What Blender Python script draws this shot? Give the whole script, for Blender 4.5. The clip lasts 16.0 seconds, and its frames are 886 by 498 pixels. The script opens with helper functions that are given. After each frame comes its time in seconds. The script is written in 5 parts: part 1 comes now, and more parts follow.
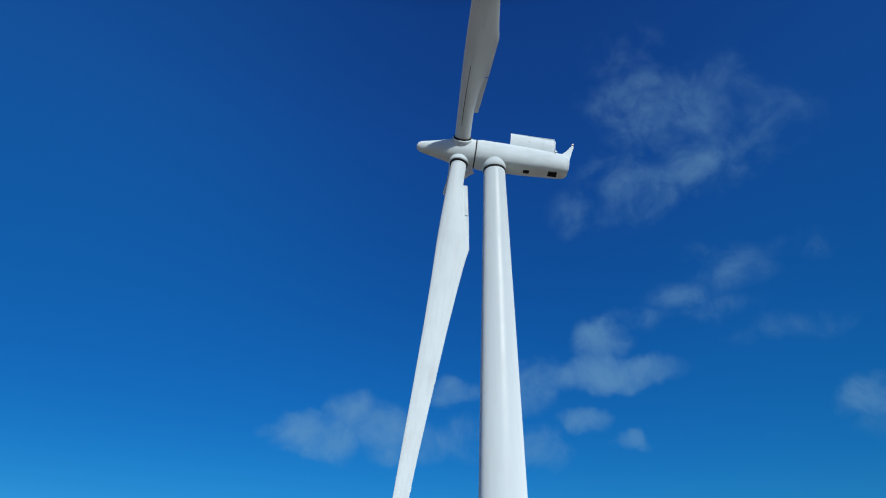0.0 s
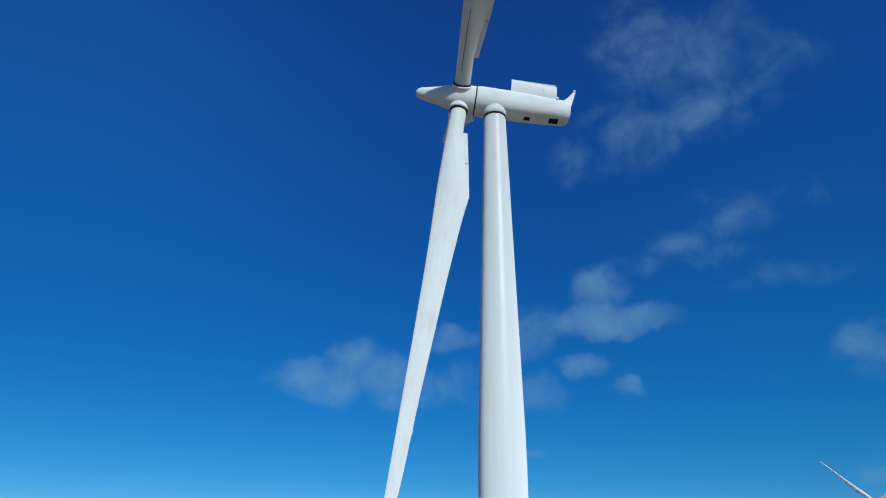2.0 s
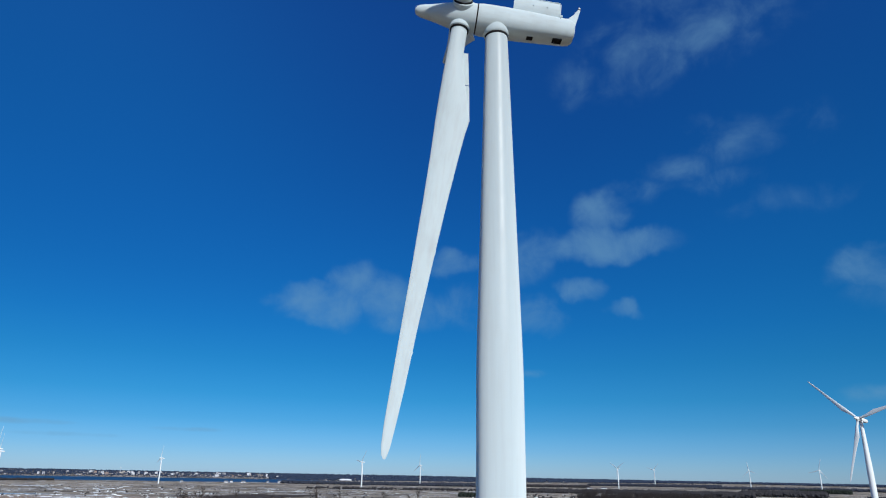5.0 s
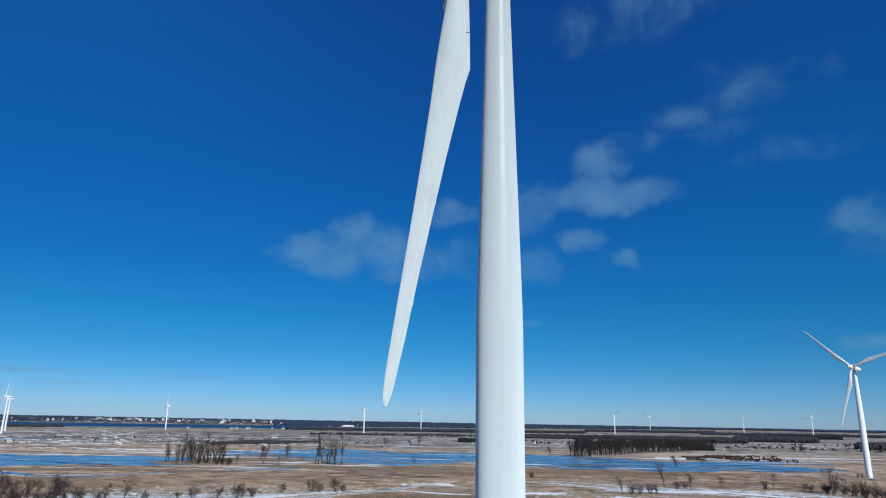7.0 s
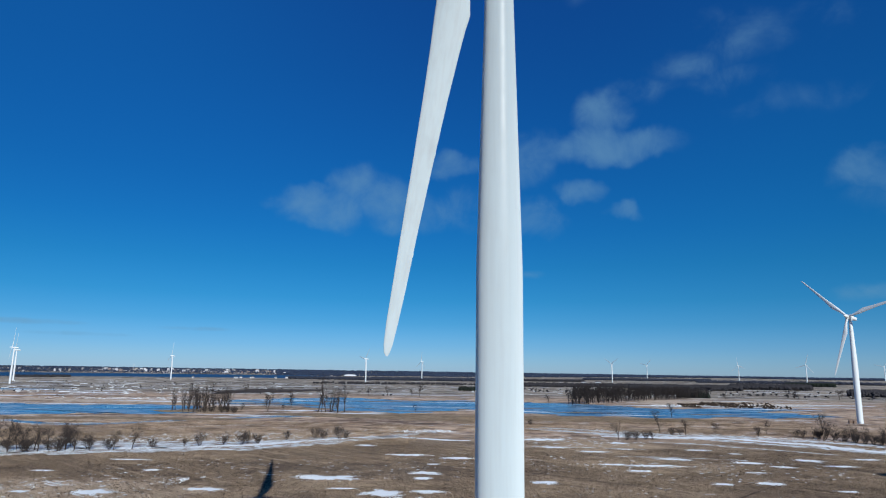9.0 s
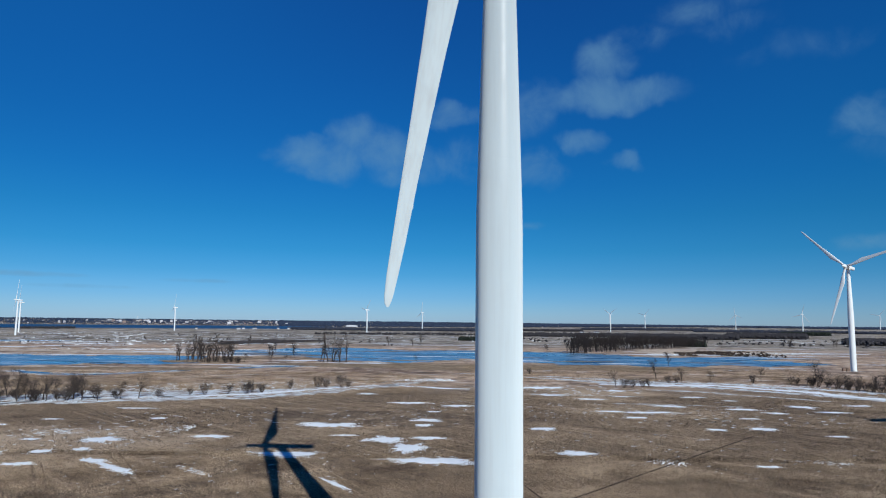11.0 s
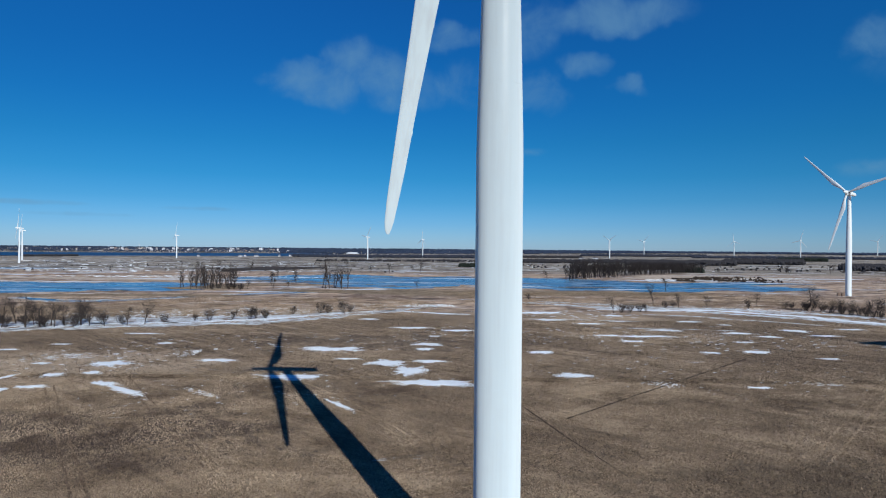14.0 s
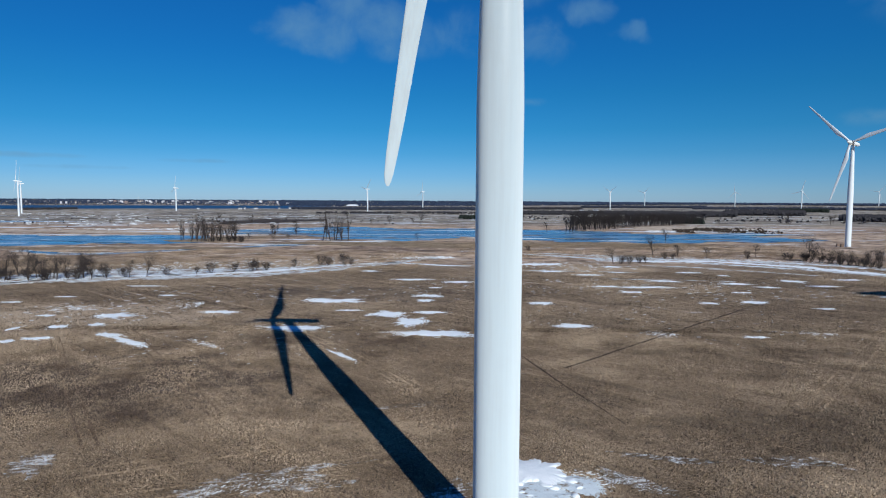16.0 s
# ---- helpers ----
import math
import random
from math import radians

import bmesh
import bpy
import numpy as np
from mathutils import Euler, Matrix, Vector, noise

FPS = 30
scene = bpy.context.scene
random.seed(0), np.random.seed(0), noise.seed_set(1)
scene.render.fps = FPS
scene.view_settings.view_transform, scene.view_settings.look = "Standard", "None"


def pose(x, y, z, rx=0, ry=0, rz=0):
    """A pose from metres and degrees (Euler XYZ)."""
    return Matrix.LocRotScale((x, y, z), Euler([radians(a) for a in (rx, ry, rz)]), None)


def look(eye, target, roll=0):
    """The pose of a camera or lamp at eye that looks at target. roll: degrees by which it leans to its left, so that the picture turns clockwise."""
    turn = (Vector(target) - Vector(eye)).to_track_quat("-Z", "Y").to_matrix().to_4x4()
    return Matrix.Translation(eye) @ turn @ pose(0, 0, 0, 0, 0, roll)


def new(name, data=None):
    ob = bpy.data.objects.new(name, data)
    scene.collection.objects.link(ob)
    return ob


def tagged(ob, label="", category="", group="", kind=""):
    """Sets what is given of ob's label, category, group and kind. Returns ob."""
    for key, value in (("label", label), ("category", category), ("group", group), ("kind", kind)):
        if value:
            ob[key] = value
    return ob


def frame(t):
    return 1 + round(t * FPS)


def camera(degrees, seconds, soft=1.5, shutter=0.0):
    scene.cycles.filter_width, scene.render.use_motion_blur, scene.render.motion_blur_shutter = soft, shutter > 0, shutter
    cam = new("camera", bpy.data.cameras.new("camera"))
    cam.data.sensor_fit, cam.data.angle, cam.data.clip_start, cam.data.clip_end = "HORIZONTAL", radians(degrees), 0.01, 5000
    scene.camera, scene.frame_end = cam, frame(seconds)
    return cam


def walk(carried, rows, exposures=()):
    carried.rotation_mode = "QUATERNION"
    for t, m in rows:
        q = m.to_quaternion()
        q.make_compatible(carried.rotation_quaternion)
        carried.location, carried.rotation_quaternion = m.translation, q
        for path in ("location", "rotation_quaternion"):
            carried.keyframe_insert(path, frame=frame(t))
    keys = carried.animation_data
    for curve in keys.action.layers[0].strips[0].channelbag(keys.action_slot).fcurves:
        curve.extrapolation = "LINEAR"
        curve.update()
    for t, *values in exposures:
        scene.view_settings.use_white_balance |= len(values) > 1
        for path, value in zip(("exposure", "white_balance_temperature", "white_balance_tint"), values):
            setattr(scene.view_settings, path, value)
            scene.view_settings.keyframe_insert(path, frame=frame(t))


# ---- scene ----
cam = camera(68.52, 16.0, soft=1.1)
EYE = (0.0, 0.0, 32.6)
# seconds, yaw, pitch, roll: the camera hangs in the air and tilts down
PATH = [
    (0.0, -0.11, 30.36, -1.06), (0.5, -0.10, 29.21, -1.01), (1.0, -0.08, 28.06, -0.98), (1.5, -0.05, 26.92, -0.98),
    (2.0, -0.05, 25.83, -0.94), (2.5, -0.05, 24.72, -0.93), (3.0, -0.04, 23.60, -0.96), (3.5, -0.08, 22.48, -0.99),
    (4.0, -0.12, 21.37, -1.02), (6.5, -0.09, 15.96, -1.06), (7.0, -0.09, 14.88, -1.01), (7.5, -0.09, 13.82, -0.94),
    (8.0, -0.07, 12.75, -0.89), (8.5, -0.06, 11.69, -0.88), (9.0, -0.05, 10.62, -0.86), (11.5, -0.02, 5.29, -0.61),
    (12.0, -0.01, 4.22, -0.57), (12.5, -0.01, 3.14, -0.55), (13.0, 0.0, 2.07, -0.53), (13.5, 0.0, 1.00, -0.52),
    (14.0, -0.01, -0.06, -0.51), (14.5, -0.01, -1.13, -0.45), (15.0, -0.01, -2.18, -0.40), (15.5, 0.0, -3.23, -0.35),
    (16.0, 0.0, -4.29, -0.33)]
walk(cam, [(t, pose(*EYE, 90 + p, r, y)) for t, y, p, r in PATH], exposures=[(0.0, 0.0), (6.5, -0.09), (12.0, -0.15), (16.0, -0.13)])

# ---- light ----
SUN_EL = 32.2
SUN_DIR = Vector((0.376 * math.cos(radians(SUN_EL)), -0.927 * math.cos(radians(SUN_EL)), math.sin(radians(SUN_EL)))).normalized()
sun = new("sun", bpy.data.lights.new("sun", "SUN"))
sun.data.energy, sun.data.angle, sun.data.color = 5.0, radians(0.5), (1.0, 0.965, 0.92)
sun.matrix_world = look(SUN_DIR * 200, (0, 0, 0))

world = bpy.data.worlds.new("sky")
scene.world = world
world.use_nodes = True
W = world.node_tree
W.nodes.clear()


def wn(kind, **k):
    n = W.nodes.new(kind)
    for a, b in k.items():
        if a == "operation":
            n.operation = b
        elif a == "blend":
            n.blend_type = b
    return n


def wput(n, i, v):
    if isinstance(v, bpy.types.NodeSocket):
        W.links.new(v, n.inputs[i])
    else:
        n.inputs[i].default_value = v


def wm(op, a, b=0.0, c=0.0):
    n = wn("ShaderNodeMath", operation=op)
    for i, v in enumerate((a, b, c)):
        wput(n, i, v)
    return n.outputs[0]


def wdot(a, v):
    n = wn("ShaderNodeVectorMath", operation="DOT_PRODUCT")
    wput(n, 0, a)
    wput(n, 1, v)
    return n.outputs["Value"]


def wmix(f, a, b, blend="MIX"):
    n = W.nodes.new("ShaderNodeMix")
    n.data_type, n.blend_type = "RGBA", blend
    wput(n, 0, f)
    wput(n, 6, a)
    wput(n, 7, b)
    return n.outputs[2]


sky = W.nodes.new("ShaderNodeTexSky")
sky.sky_type, sky.sun_disc = "NISHITA", False
sky.sun_elevation, sky.sun_rotation = radians(SUN_EL), math.atan2(SUN_DIR.x, SUN_DIR.y)
sky.air_density, sky.dust_density, sky.ozone_density, sky.altitude = 1.0, 0.25, 3.0, 100
way = W.nodes.new("ShaderNodeTexCoord").outputs["Generated"]
sep = W.nodes.new("ShaderNodeSeparateXYZ")
wput(sep, 0, way)
# the deep polarised blue overhead, paler towards the horizon
tint = W.nodes.new("ShaderNodeValToRGB")
wput(tint, 0, sep.outputs[2])
# the last two stops darken the unseen zenith to weaken the fill light
SKY_TINT = (
    (0.0, (0.35, 0.575, 1.03)), (0.035, (0.215, 0.475, 0.90)), (0.070, (0.118, 0.41, 0.755)), (0.105, (0.068, 0.38, 0.68)), (0.156, (0.044, 0.36, 0.645)),
    (0.208, (0.033, 0.345, 0.66)), (0.276, (0.030, 0.337, 0.68)), (0.342, (0.031, 0.335, 0.71)), (0.423, (0.035, 0.335, 0.74)), (0.5, (0.042, 0.34, 0.78)),
    (0.64, (0.065, 0.355, 0.87)), (0.77, (0.075, 0.345, 0.88)), (0.84, (0.030, 0.13, 0.34)), (1.0, (0.010, 0.045, 0.13)))
while len(tint.color_ramp.elements) < len(SKY_TINT):
    tint.color_ramp.elements.new(0.5)
for e, (p, c) in zip(tint.color_ramp.elements, SKY_TINT):
    e.position, e.color = p, (*c, 1)
blue = wmix(1.0, sky.outputs[0], tint.outputs[0], "MULTIPLY")


def wrange(v, a, b, lo=0.0, hi=1.0):
    m = W.nodes.new("ShaderNodeMapRange")
    m.interpolation_type = "SMOOTHSTEP"
    wput(m, 0, v)
    for i, x in enumerate((a, b, lo, hi)):
        m.inputs[1 + i].default_value = x
    return m.outputs[0]


# the polarised sky pales away from the darkest bearing
pale = wm("MULTIPLY", wrange(sep.outputs[0], 0.02, -0.50), wrange(sep.outputs[2], 0.22, 0.66))
blue = wmix(pale, blue, wmix(1.0, blue, (1.22, 1.42, 1.20, 1.0), "MULTIPLY"))
pale = wm("MULTIPLY", wrange(sep.outputs[0], 0.15, 0.50), wrange(sep.outputs[2], 0.05, 0.40))
blue = wmix(pale, blue, wmix(1.0, blue, (1.10, 1.15, 1.08, 1.0), "MULTIPLY"))
# clouds: azimuth, elevation, half width, half height in degrees, density
CLOUDS = [
    (22.4, 41.0, 6.5, 4.4, 0.65), (25.7, 35.4, 6.7, 3.6, 0.63), (17.9, 35.5, 5.0, 3.6, 0.58), (13.4, 33.1, 4.2, 2.5, 0.44), (20.6, 45.2, 3.6, 2.9, 0.42),
    (31.1, 37.1, 5.5, 4.1, 0.44), (21.6, 33.1, 5.7, 2.5, 0.5), (25.5, 39.3, 7.8, 5.6, 0.47), (22.0, 25.3, 4.5, 1.9, 0.48), (25.5, 26.7, 4.5, 2.3, 0.44),
    (24.6, 23.8, 3.7, 1.8, 0.49), (18.0, 23.8, 3.9, 1.6, 0.45), (27.2, 21.1, 3.4, 1.8, 0.32), (31.7, 26.8, 3.7, 1.8, 0.31), (31.8, 21.6, 4.3, 1.9, 0.27),
    (-11.8, 13.9, 5.3, 2.3, 1.09), (-7.9, 15.6, 3.5, 2.4, 0.88), (-5.4, 14.8, 3.5, 3.1, 0.88), (-2.3, 14.3, 3.4, 2.4, 0.52), (0.9, 17.9, 3.2, 1.6, 0.83),
    (1.7, 14.1, 3.9, 2.3, 0.57), (14.6, 22.0, 3.5, 3.0, 0.88), (14.1, 19.4, 7.8, 2.0, 0.99), (9.5, 19.6, 3.7, 1.8, 0.68), (7.2, 18.1, 3.7, 3.4, 0.78),
    (8.2, 13.2, 4.0, 2.2, 0.83), (12.5, 15.5, 2.4, 1.4, 0.94), (15.8, 13.7, 1.8, 1.1, 0.78), (34.3, 15.2, 3.5, 2.2, 0.94), (34.9, 13.1, 3.4, 1.8, 0.42)]
LOW_CLOUDS = [(-32.1, 3.2, 4.5, 0.34, 0.9), (-29.5, 2.4, 4.5, 0.28, 0.6), (-20.5, 3.1, 3.5, 0.26, 0.5), (33.6, 6.2, 3.5, 0.9, 0.4), (7.7, 8.4, 2.2, 0.5, 0.35)]
warp = W.nodes.new("ShaderNodeTexNoise")
wput(warp, "Vector", way)
warp.inputs["Scale"].default_value, warp.inputs["Detail"].default_value = 11.0, 4.0
fine = W.nodes.new("ShaderNodeTexNoise")
wput(fine, "Vector", way)
fine.inputs["Scale"].default_value, fine.inputs["Detail"].default_value, fine.inputs["Roughness"].default_value = 15.0, 8.0, 0.56
fine.inputs["Distortion"].default_value = 0.35
off = wn("ShaderNodeVectorMath", operation="SUBTRACT")
wput(off, 0, warp.outputs["Color"])
off.inputs[1].default_value = (0.5, 0.5, 0.5)
amt = wn("ShaderNodeVectorMath", operation="SCALE")
wput(amt, 0, off.outputs[0])
amt.inputs["Scale"].default_value = 0.075
bent = wn("ShaderNodeVectorMath", operation="ADD")
wput(bent, 0, way)
wput(bent, 1, amt.outputs[0])


def cloud_sum(src, clouds):
    total = None
    for az, el, w, h, dens in clouds:
        a, e = radians(az), radians(el)
        u, v = (math.cos(a), -math.sin(a), 0), (-math.sin(a) * math.sin(e), -math.cos(a) * math.sin(e), math.cos(e))
        fwd = (math.sin(a) * math.cos(e), math.cos(a) * math.cos(e), math.sin(e))
        du = wm("DIVIDE", wdot(src, u), math.sin(radians(w)))
        dv = wm("DIVIDE", wdot(src, v), math.sin(radians(h)))
        d2 = wm("MULTIPLY_ADD", dv, dv, wm("MULTIPLY", du, du))
        d2 = wm("ADD", d2, wm("MULTIPLY", wm("LESS_THAN", wdot(src, fwd), 0.0), 50.0))
        m = wm("MULTIPLY", wm("MAXIMUM", wm("SUBTRACT", 1.0, d2), 0.0), dens)
        total = m if total is None else wm("MAXIMUM", total, m)
    return total


def ragged(mask, lo, hi):
    """The soft mask eaten away by the noise at its rim."""
    m = W.nodes.new("ShaderNodeMapRange")
    m.interpolation_type = "SMOOTHSTEP"
    m.inputs["From Min"].default_value, m.inputs["From Max"].default_value = lo, hi
    wput(m, 0, wm("MULTIPLY_ADD", wm("SUBTRACT", fine.outputs[0], 0.5), 2.3, mask))
    return wm("MULTIPLY", m.outputs[0], wm("MINIMUM", wm("MULTIPLY", mask, 2.2), 1.0))


body = ragged(cloud_sum(bent.outputs[0], CLOUDS), 0.0, 1.55)
low = ragged(cloud_sum(way, LOW_CLOUDS), 0.0, 0.95)
cover = wm("MINIMUM", wm("MULTIPLY", wm("ADD", body, low), 0.54), 0.70)
CLOUD = (1.35, 2.95, 4.55, 1.0)
both = wmix(cover, blue, CLOUD)
bg = W.nodes.new("ShaderNodeBackground")
wput(bg, 0, both)
bg.inputs[1].default_value = 0.119
W.links.new(bg.outputs[0], W.nodes.new("ShaderNodeOutputWorld").inputs[0])

# ---- materials ----


class Nodes:
    """A small builder for one material's node tree."""

    def __init__(self, name):
        self.m = bpy.data.materials.new(name)
        self.m.use_nodes = True
        self.t = self.m.node_tree
        self.b = self.t.nodes["Principled BSDF"]
        self.pos = self.t.nodes.new("ShaderNodeNewGeometry").outputs["Position"]
        self.obj = self.t.nodes.new("ShaderNodeTexCoord").outputs["Object"]

    def put(self, n, i, v):
        if isinstance(v, bpy.types.NodeSocket):
            self.t.links.new(v, n.inputs[i])
        else:
            n.inputs[i].default_value = v

    def scaled(self, vec, s):
        n = self.t.nodes.new("ShaderNodeVectorMath")
        n.operation = "MULTIPLY"
        self.put(n, 0, vec)
        n.inputs[1].default_value = s
        return n.outputs[0]

    def turned(self, vec, deg):
        n = self.t.nodes.new("ShaderNodeVectorRotate")
        n.rotation_type = "Z_AXIS"
        self.put(n, "Vector", vec)
        n.inputs["Angle"].default_value = radians(deg)
        return n.outputs[0]

    def noise(self, scale, detail=4.0, rough=0.55, vec=None, distort=0.0):
        n = self.t.nodes.new("ShaderNodeTexNoise")
        self.put(n, "Vector", self.pos if vec is None else vec)
        for k, v in (("Scale", scale), ("Detail", detail), ("Roughness", rough), ("Distortion", distort)):
            n.inputs[k].default_value = v
        return n.outputs[0]

    def rng(self, v, a, b, c=0.0, d=1.0, smooth=False):
        n = self.t.nodes.new("ShaderNodeMapRange")
        if smooth:
            n.interpolation_type = "SMOOTHSTEP"
        self.put(n, 0, v)
        for i, x in enumerate((a, b, c, d)):
            n.inputs[1 + i].default_value = x
        return n.outputs[0]

    def math(self, op, a, b=0.0):
        n = self.t.nodes.new("ShaderNodeMath")
        n.operation = op
        self.put(n, 0, a)
        self.put(n, 1, b)
        return n.outputs[0]

    def mix(self, f, a, b, blend="MIX"):
        n = self.t.nodes.new("ShaderNodeMix")
        n.data_type, n.blend_type = "RGBA", blend
        for i, v in ((0, f), (6, a), (7, b)):
            self.put(n, i, (*v, 1.0) if isinstance(v, tuple) else v)
        return n.outputs[2]

    def axis(self, i):
        n = self.t.nodes.new("ShaderNodeSeparateXYZ")
        self.put(n, 0, self.pos)
        return n.outputs[i]

    def random(self):
        return self.t.nodes.new("ShaderNodeObjectInfo").outputs["Random"]

    def island(self):
        return self.t.nodes.new("ShaderNodeNewGeometry").outputs["Random Per Island"]

    def bump(self, h, strength, dist):
        n = self.t.nodes.new("ShaderNodeBump")
        self.put(n, "Height", h)
        n.inputs["Strength"].default_value, n.inputs["Distance"].default_value = strength, dist
        self.t.links.new(n.outputs[0], self.b.inputs["Normal"])

    def done(self, colour, rough=0.6, metal=0.0, spec=0.5):
        self.put(self.b, "Base Color", (*colour, 1.0) if isinstance(colour, tuple) else colour)
        self.put(self.b, "Roughness", rough)
        self.put(self.b, "Metallic", metal)
        self.put(self.b, "Specular IOR Level", spec)
        return self.m


def paint(name, base, dirt, rough=0.38, streak=(3.0, 3.0, 0.12), amount=0.5, spec=0.5, matt=0.0):
    n = Nodes(name)
    n.b.inputs["Diffuse Roughness"].default_value = matt
    long = n.noise(1.0, 5.0, 0.6, n.scaled(n.obj, streak))
    blotch = n.noise(0.35, 4.0, 0.6, n.obj)
    grain = n.noise(9.0, 3.0, 0.6, n.obj)
    f = n.math("MULTIPLY", n.rng(long, 0.45, 0.8), amount)
    c = n.mix(f, base, dirt)
    c = n.mix(n.math("MULTIPLY", n.rng(blotch, 0.5, 0.75), amount * 0.35), c, dirt)
    if not name.startswith("far"):
        n.bump(grain, 0.05, 0.02)
    return n.done(c, n.rng(blotch, 0.3, 0.7, rough - 0.06, rough + 0.1), 0.0, spec)


WHITE = paint("tower_paint", (0.545, 0.635, 0.66), (0.44, 0.48, 0.49), 0.42, (3.0, 3.0, 0.12), 0.28, 0.27, 1.0)
GELCOAT = paint("blade_gelcoat", (0.535, 0.625, 0.645), (0.46, 0.505, 0.515), 0.62, (2.5, 2.5, 0.35), 0.6, 0.3, 0.7)
SHELL = paint("nacelle_fibreglass", (0.54, 0.64, 0.67), (0.40, 0.43, 0.42), 0.60, (0.6, 2.5, 2.5), 0.38, 0.3, 0.7)
# far turbines share one white, paler than the near turbine's three
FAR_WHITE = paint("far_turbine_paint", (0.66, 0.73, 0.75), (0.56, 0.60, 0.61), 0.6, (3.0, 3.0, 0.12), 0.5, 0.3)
SEAL = paint("dark_rubber_seal", (0.014, 0.014, 0.016), (0.03, 0.03, 0.03), 0.8, spec=0.1)
GRILLE = paint("vent_grille_black", (0.012, 0.013, 0.015), (0.025, 0.025, 0.025), 0.8, spec=0.1)
STEEL = paint("galvanised_steel", (0.42, 0.43, 0.44), (0.28, 0.28, 0.28), 0.42)
CONCRETE = paint("concrete", (0.42, 0.41, 0.39), (0.28, 0.27, 0.25), 0.85, (1.0, 1.0, 1.0))


def ground_material():
    n = Nodes("winter_field_soil_and_grass")
    y = n.axis(1)
    big = n.noise(0.012, 4.0, 0.6)
    mid = n.noise(0.07, 6.0, 0.66)
    patch = n.noise(0.45, 6.0, 0.68)
    clod = n.noise(2.6, 5.0, 0.72)
    fleck = n.noise(8.0, 4.0, 0.75)
    along = n.turned(n.pos, 32)
    rows = n.noise(1.0, 5.0, 0.65, n.scaled(along, (0.014, 0.501, 0.582)))
    wheel = n.noise(1.0, 3.0, 0.6, n.scaled(along, (0.007, 0.155, 0.582)))
    near = n.mix(n.rng(mid, 0.34, 0.66), (0.169, 0.113, 0.065), (0.382, 0.268, 0.151))
    near = n.mix(n.math("MULTIPLY", n.rng(big, 0.47, 0.60), 0.65), near, (0.142, 0.094, 0.056))
    near = n.mix(n.math("MULTIPLY", n.rng(rows, 0.50, 0.70), 0.55), near, (0.448, 0.329, 0.197))
    near = n.mix(n.math("MULTIPLY", n.rng(wheel, 0.56, 0.66), 0.5), near, (0.125, 0.086, 0.053))
    near = n.mix(n.rng(patch, 0.50, 0.68, 0.0, 0.6), near, (0.465, 0.345, 0.209))
    tuft = n.noise(1.0, 5.0, 0.75, n.scaled(n.pos, (0.55, 1.0, 1.0)))
    near = n.mix(n.rng(tuft, 0.50, 0.66, 0.0, 0.7), near, (0.090, 0.062, 0.040))
    near = n.mix(n.rng(tuft, 0.46, 0.32, 0.0, 0.6), near, (0.508, 0.382, 0.239))
    near = n.mix(n.rng(clod, 0.48, 0.57, 0.0, 0.95), near, (0.036, 0.026, 0.020))
    near = n.mix(n.rng(fleck, 0.53, 0.64, 0.0, 0.85), near, (0.70, 0.545, 0.365))
    grit = n.noise(7.5, 3.0, 0.8, n.scaled(n.pos, (1.0, 0.55, 1.0)))
    near = n.mix(n.rng(grit, 0.505, 0.57, 0.0, 0.85), near, (0.032, 0.024, 0.018))
    near = n.mix(n.rng(grit, 0.47, 0.41, 0.0, 0.70), near, (0.66, 0.52, 0.365))
    # broad bleached and dark-trodden areas of the field
    broad = n.noise(0.026, 6.0, 0.62, n.scaled(n.turned(n.pos, -6), (0.6, 1.0, 1.0)), 0.6)
    near = n.mix(n.rng(broad, 0.56, 0.68, 0.0, 0.45), near, (0.105, 0.076, 0.054))
    near = n.mix(n.rng(broad, 0.52, 0.36, 0.0, 0.55), near, (0.58, 0.45, 0.30))
    drag = n.noise(1.0, 6.0, 0.7, n.scaled(n.turned(n.pos, 42), (0.012, 0.30, 1.0)))
    near = n.mix(n.rng(drag, 0.55, 0.63, 0.0, 0.45), near, (0.085, 0.062, 0.050))
    near = n.mix(n.rng(drag, 0.47, 0.37, 0.0, 0.45), near, (0.54, 0.42, 0.285))
    # one bleached corner and four darker areas, each an oval with a ragged rim
    for cx, cy, rx, ry, tone, k in ((-98.0, 176.0, 48.0, 34.0, (0.62, 0.50, 0.365), 0.75), (-58.0, 112.0, 40.0, 26.0, (0.050, 0.037, 0.033), 0.8), (-20.0, 225.0, 60.0, 24.0, (0.060, 0.044, 0.038), 0.65), (-30.0, 150.0, 34.0, 18.0, (0.060, 0.044, 0.038), 0.6), (60.0, 92.0, 40.0, 12.0, (0.070, 0.058, 0.040), 0.5)):
        du = n.math("DIVIDE", n.math("SUBTRACT", n.axis(0), cx), rx)
        dv = n.math("DIVIDE", n.math("SUBTRACT", y, cy), ry)
        d2 = n.math("ADD", n.math("MULTIPLY", du, du), n.math("MULTIPLY", dv, dv))
        d2 = n.math("ADD", d2, n.rng(n.math("ADD", mid, n.math("MULTIPLY", patch, 0.6)), 0.5, 1.1, -1.0, 1.0))
        near = n.mix(n.rng(d2, 0.9, 0.0, 0.0, k, True), near, tone)
    # paler, damp meadow and marsh beyond the hedge
    wide = n.scaled(n.pos, (0.35, 1.0, 1.0))
    strips = n.noise(0.02, 5.0, 0.62, wide)
    far = n.mix(n.rng(strips, 0.36, 0.62), (0.261, 0.180, 0.123), (0.651, 0.494, 0.349))
    far = n.mix(n.rng(n.noise(0.05, 5.0, 0.65, wide), 0.5, 0.68, 0.0, 0.75), far, (0.177, 0.126, 0.094))
    far = n.mix(n.rng(n.noise(0.4, 4.0, 0.7, wide), 0.52, 0.72, 0.0, 0.55), far, (0.782, 0.627, 0.485))
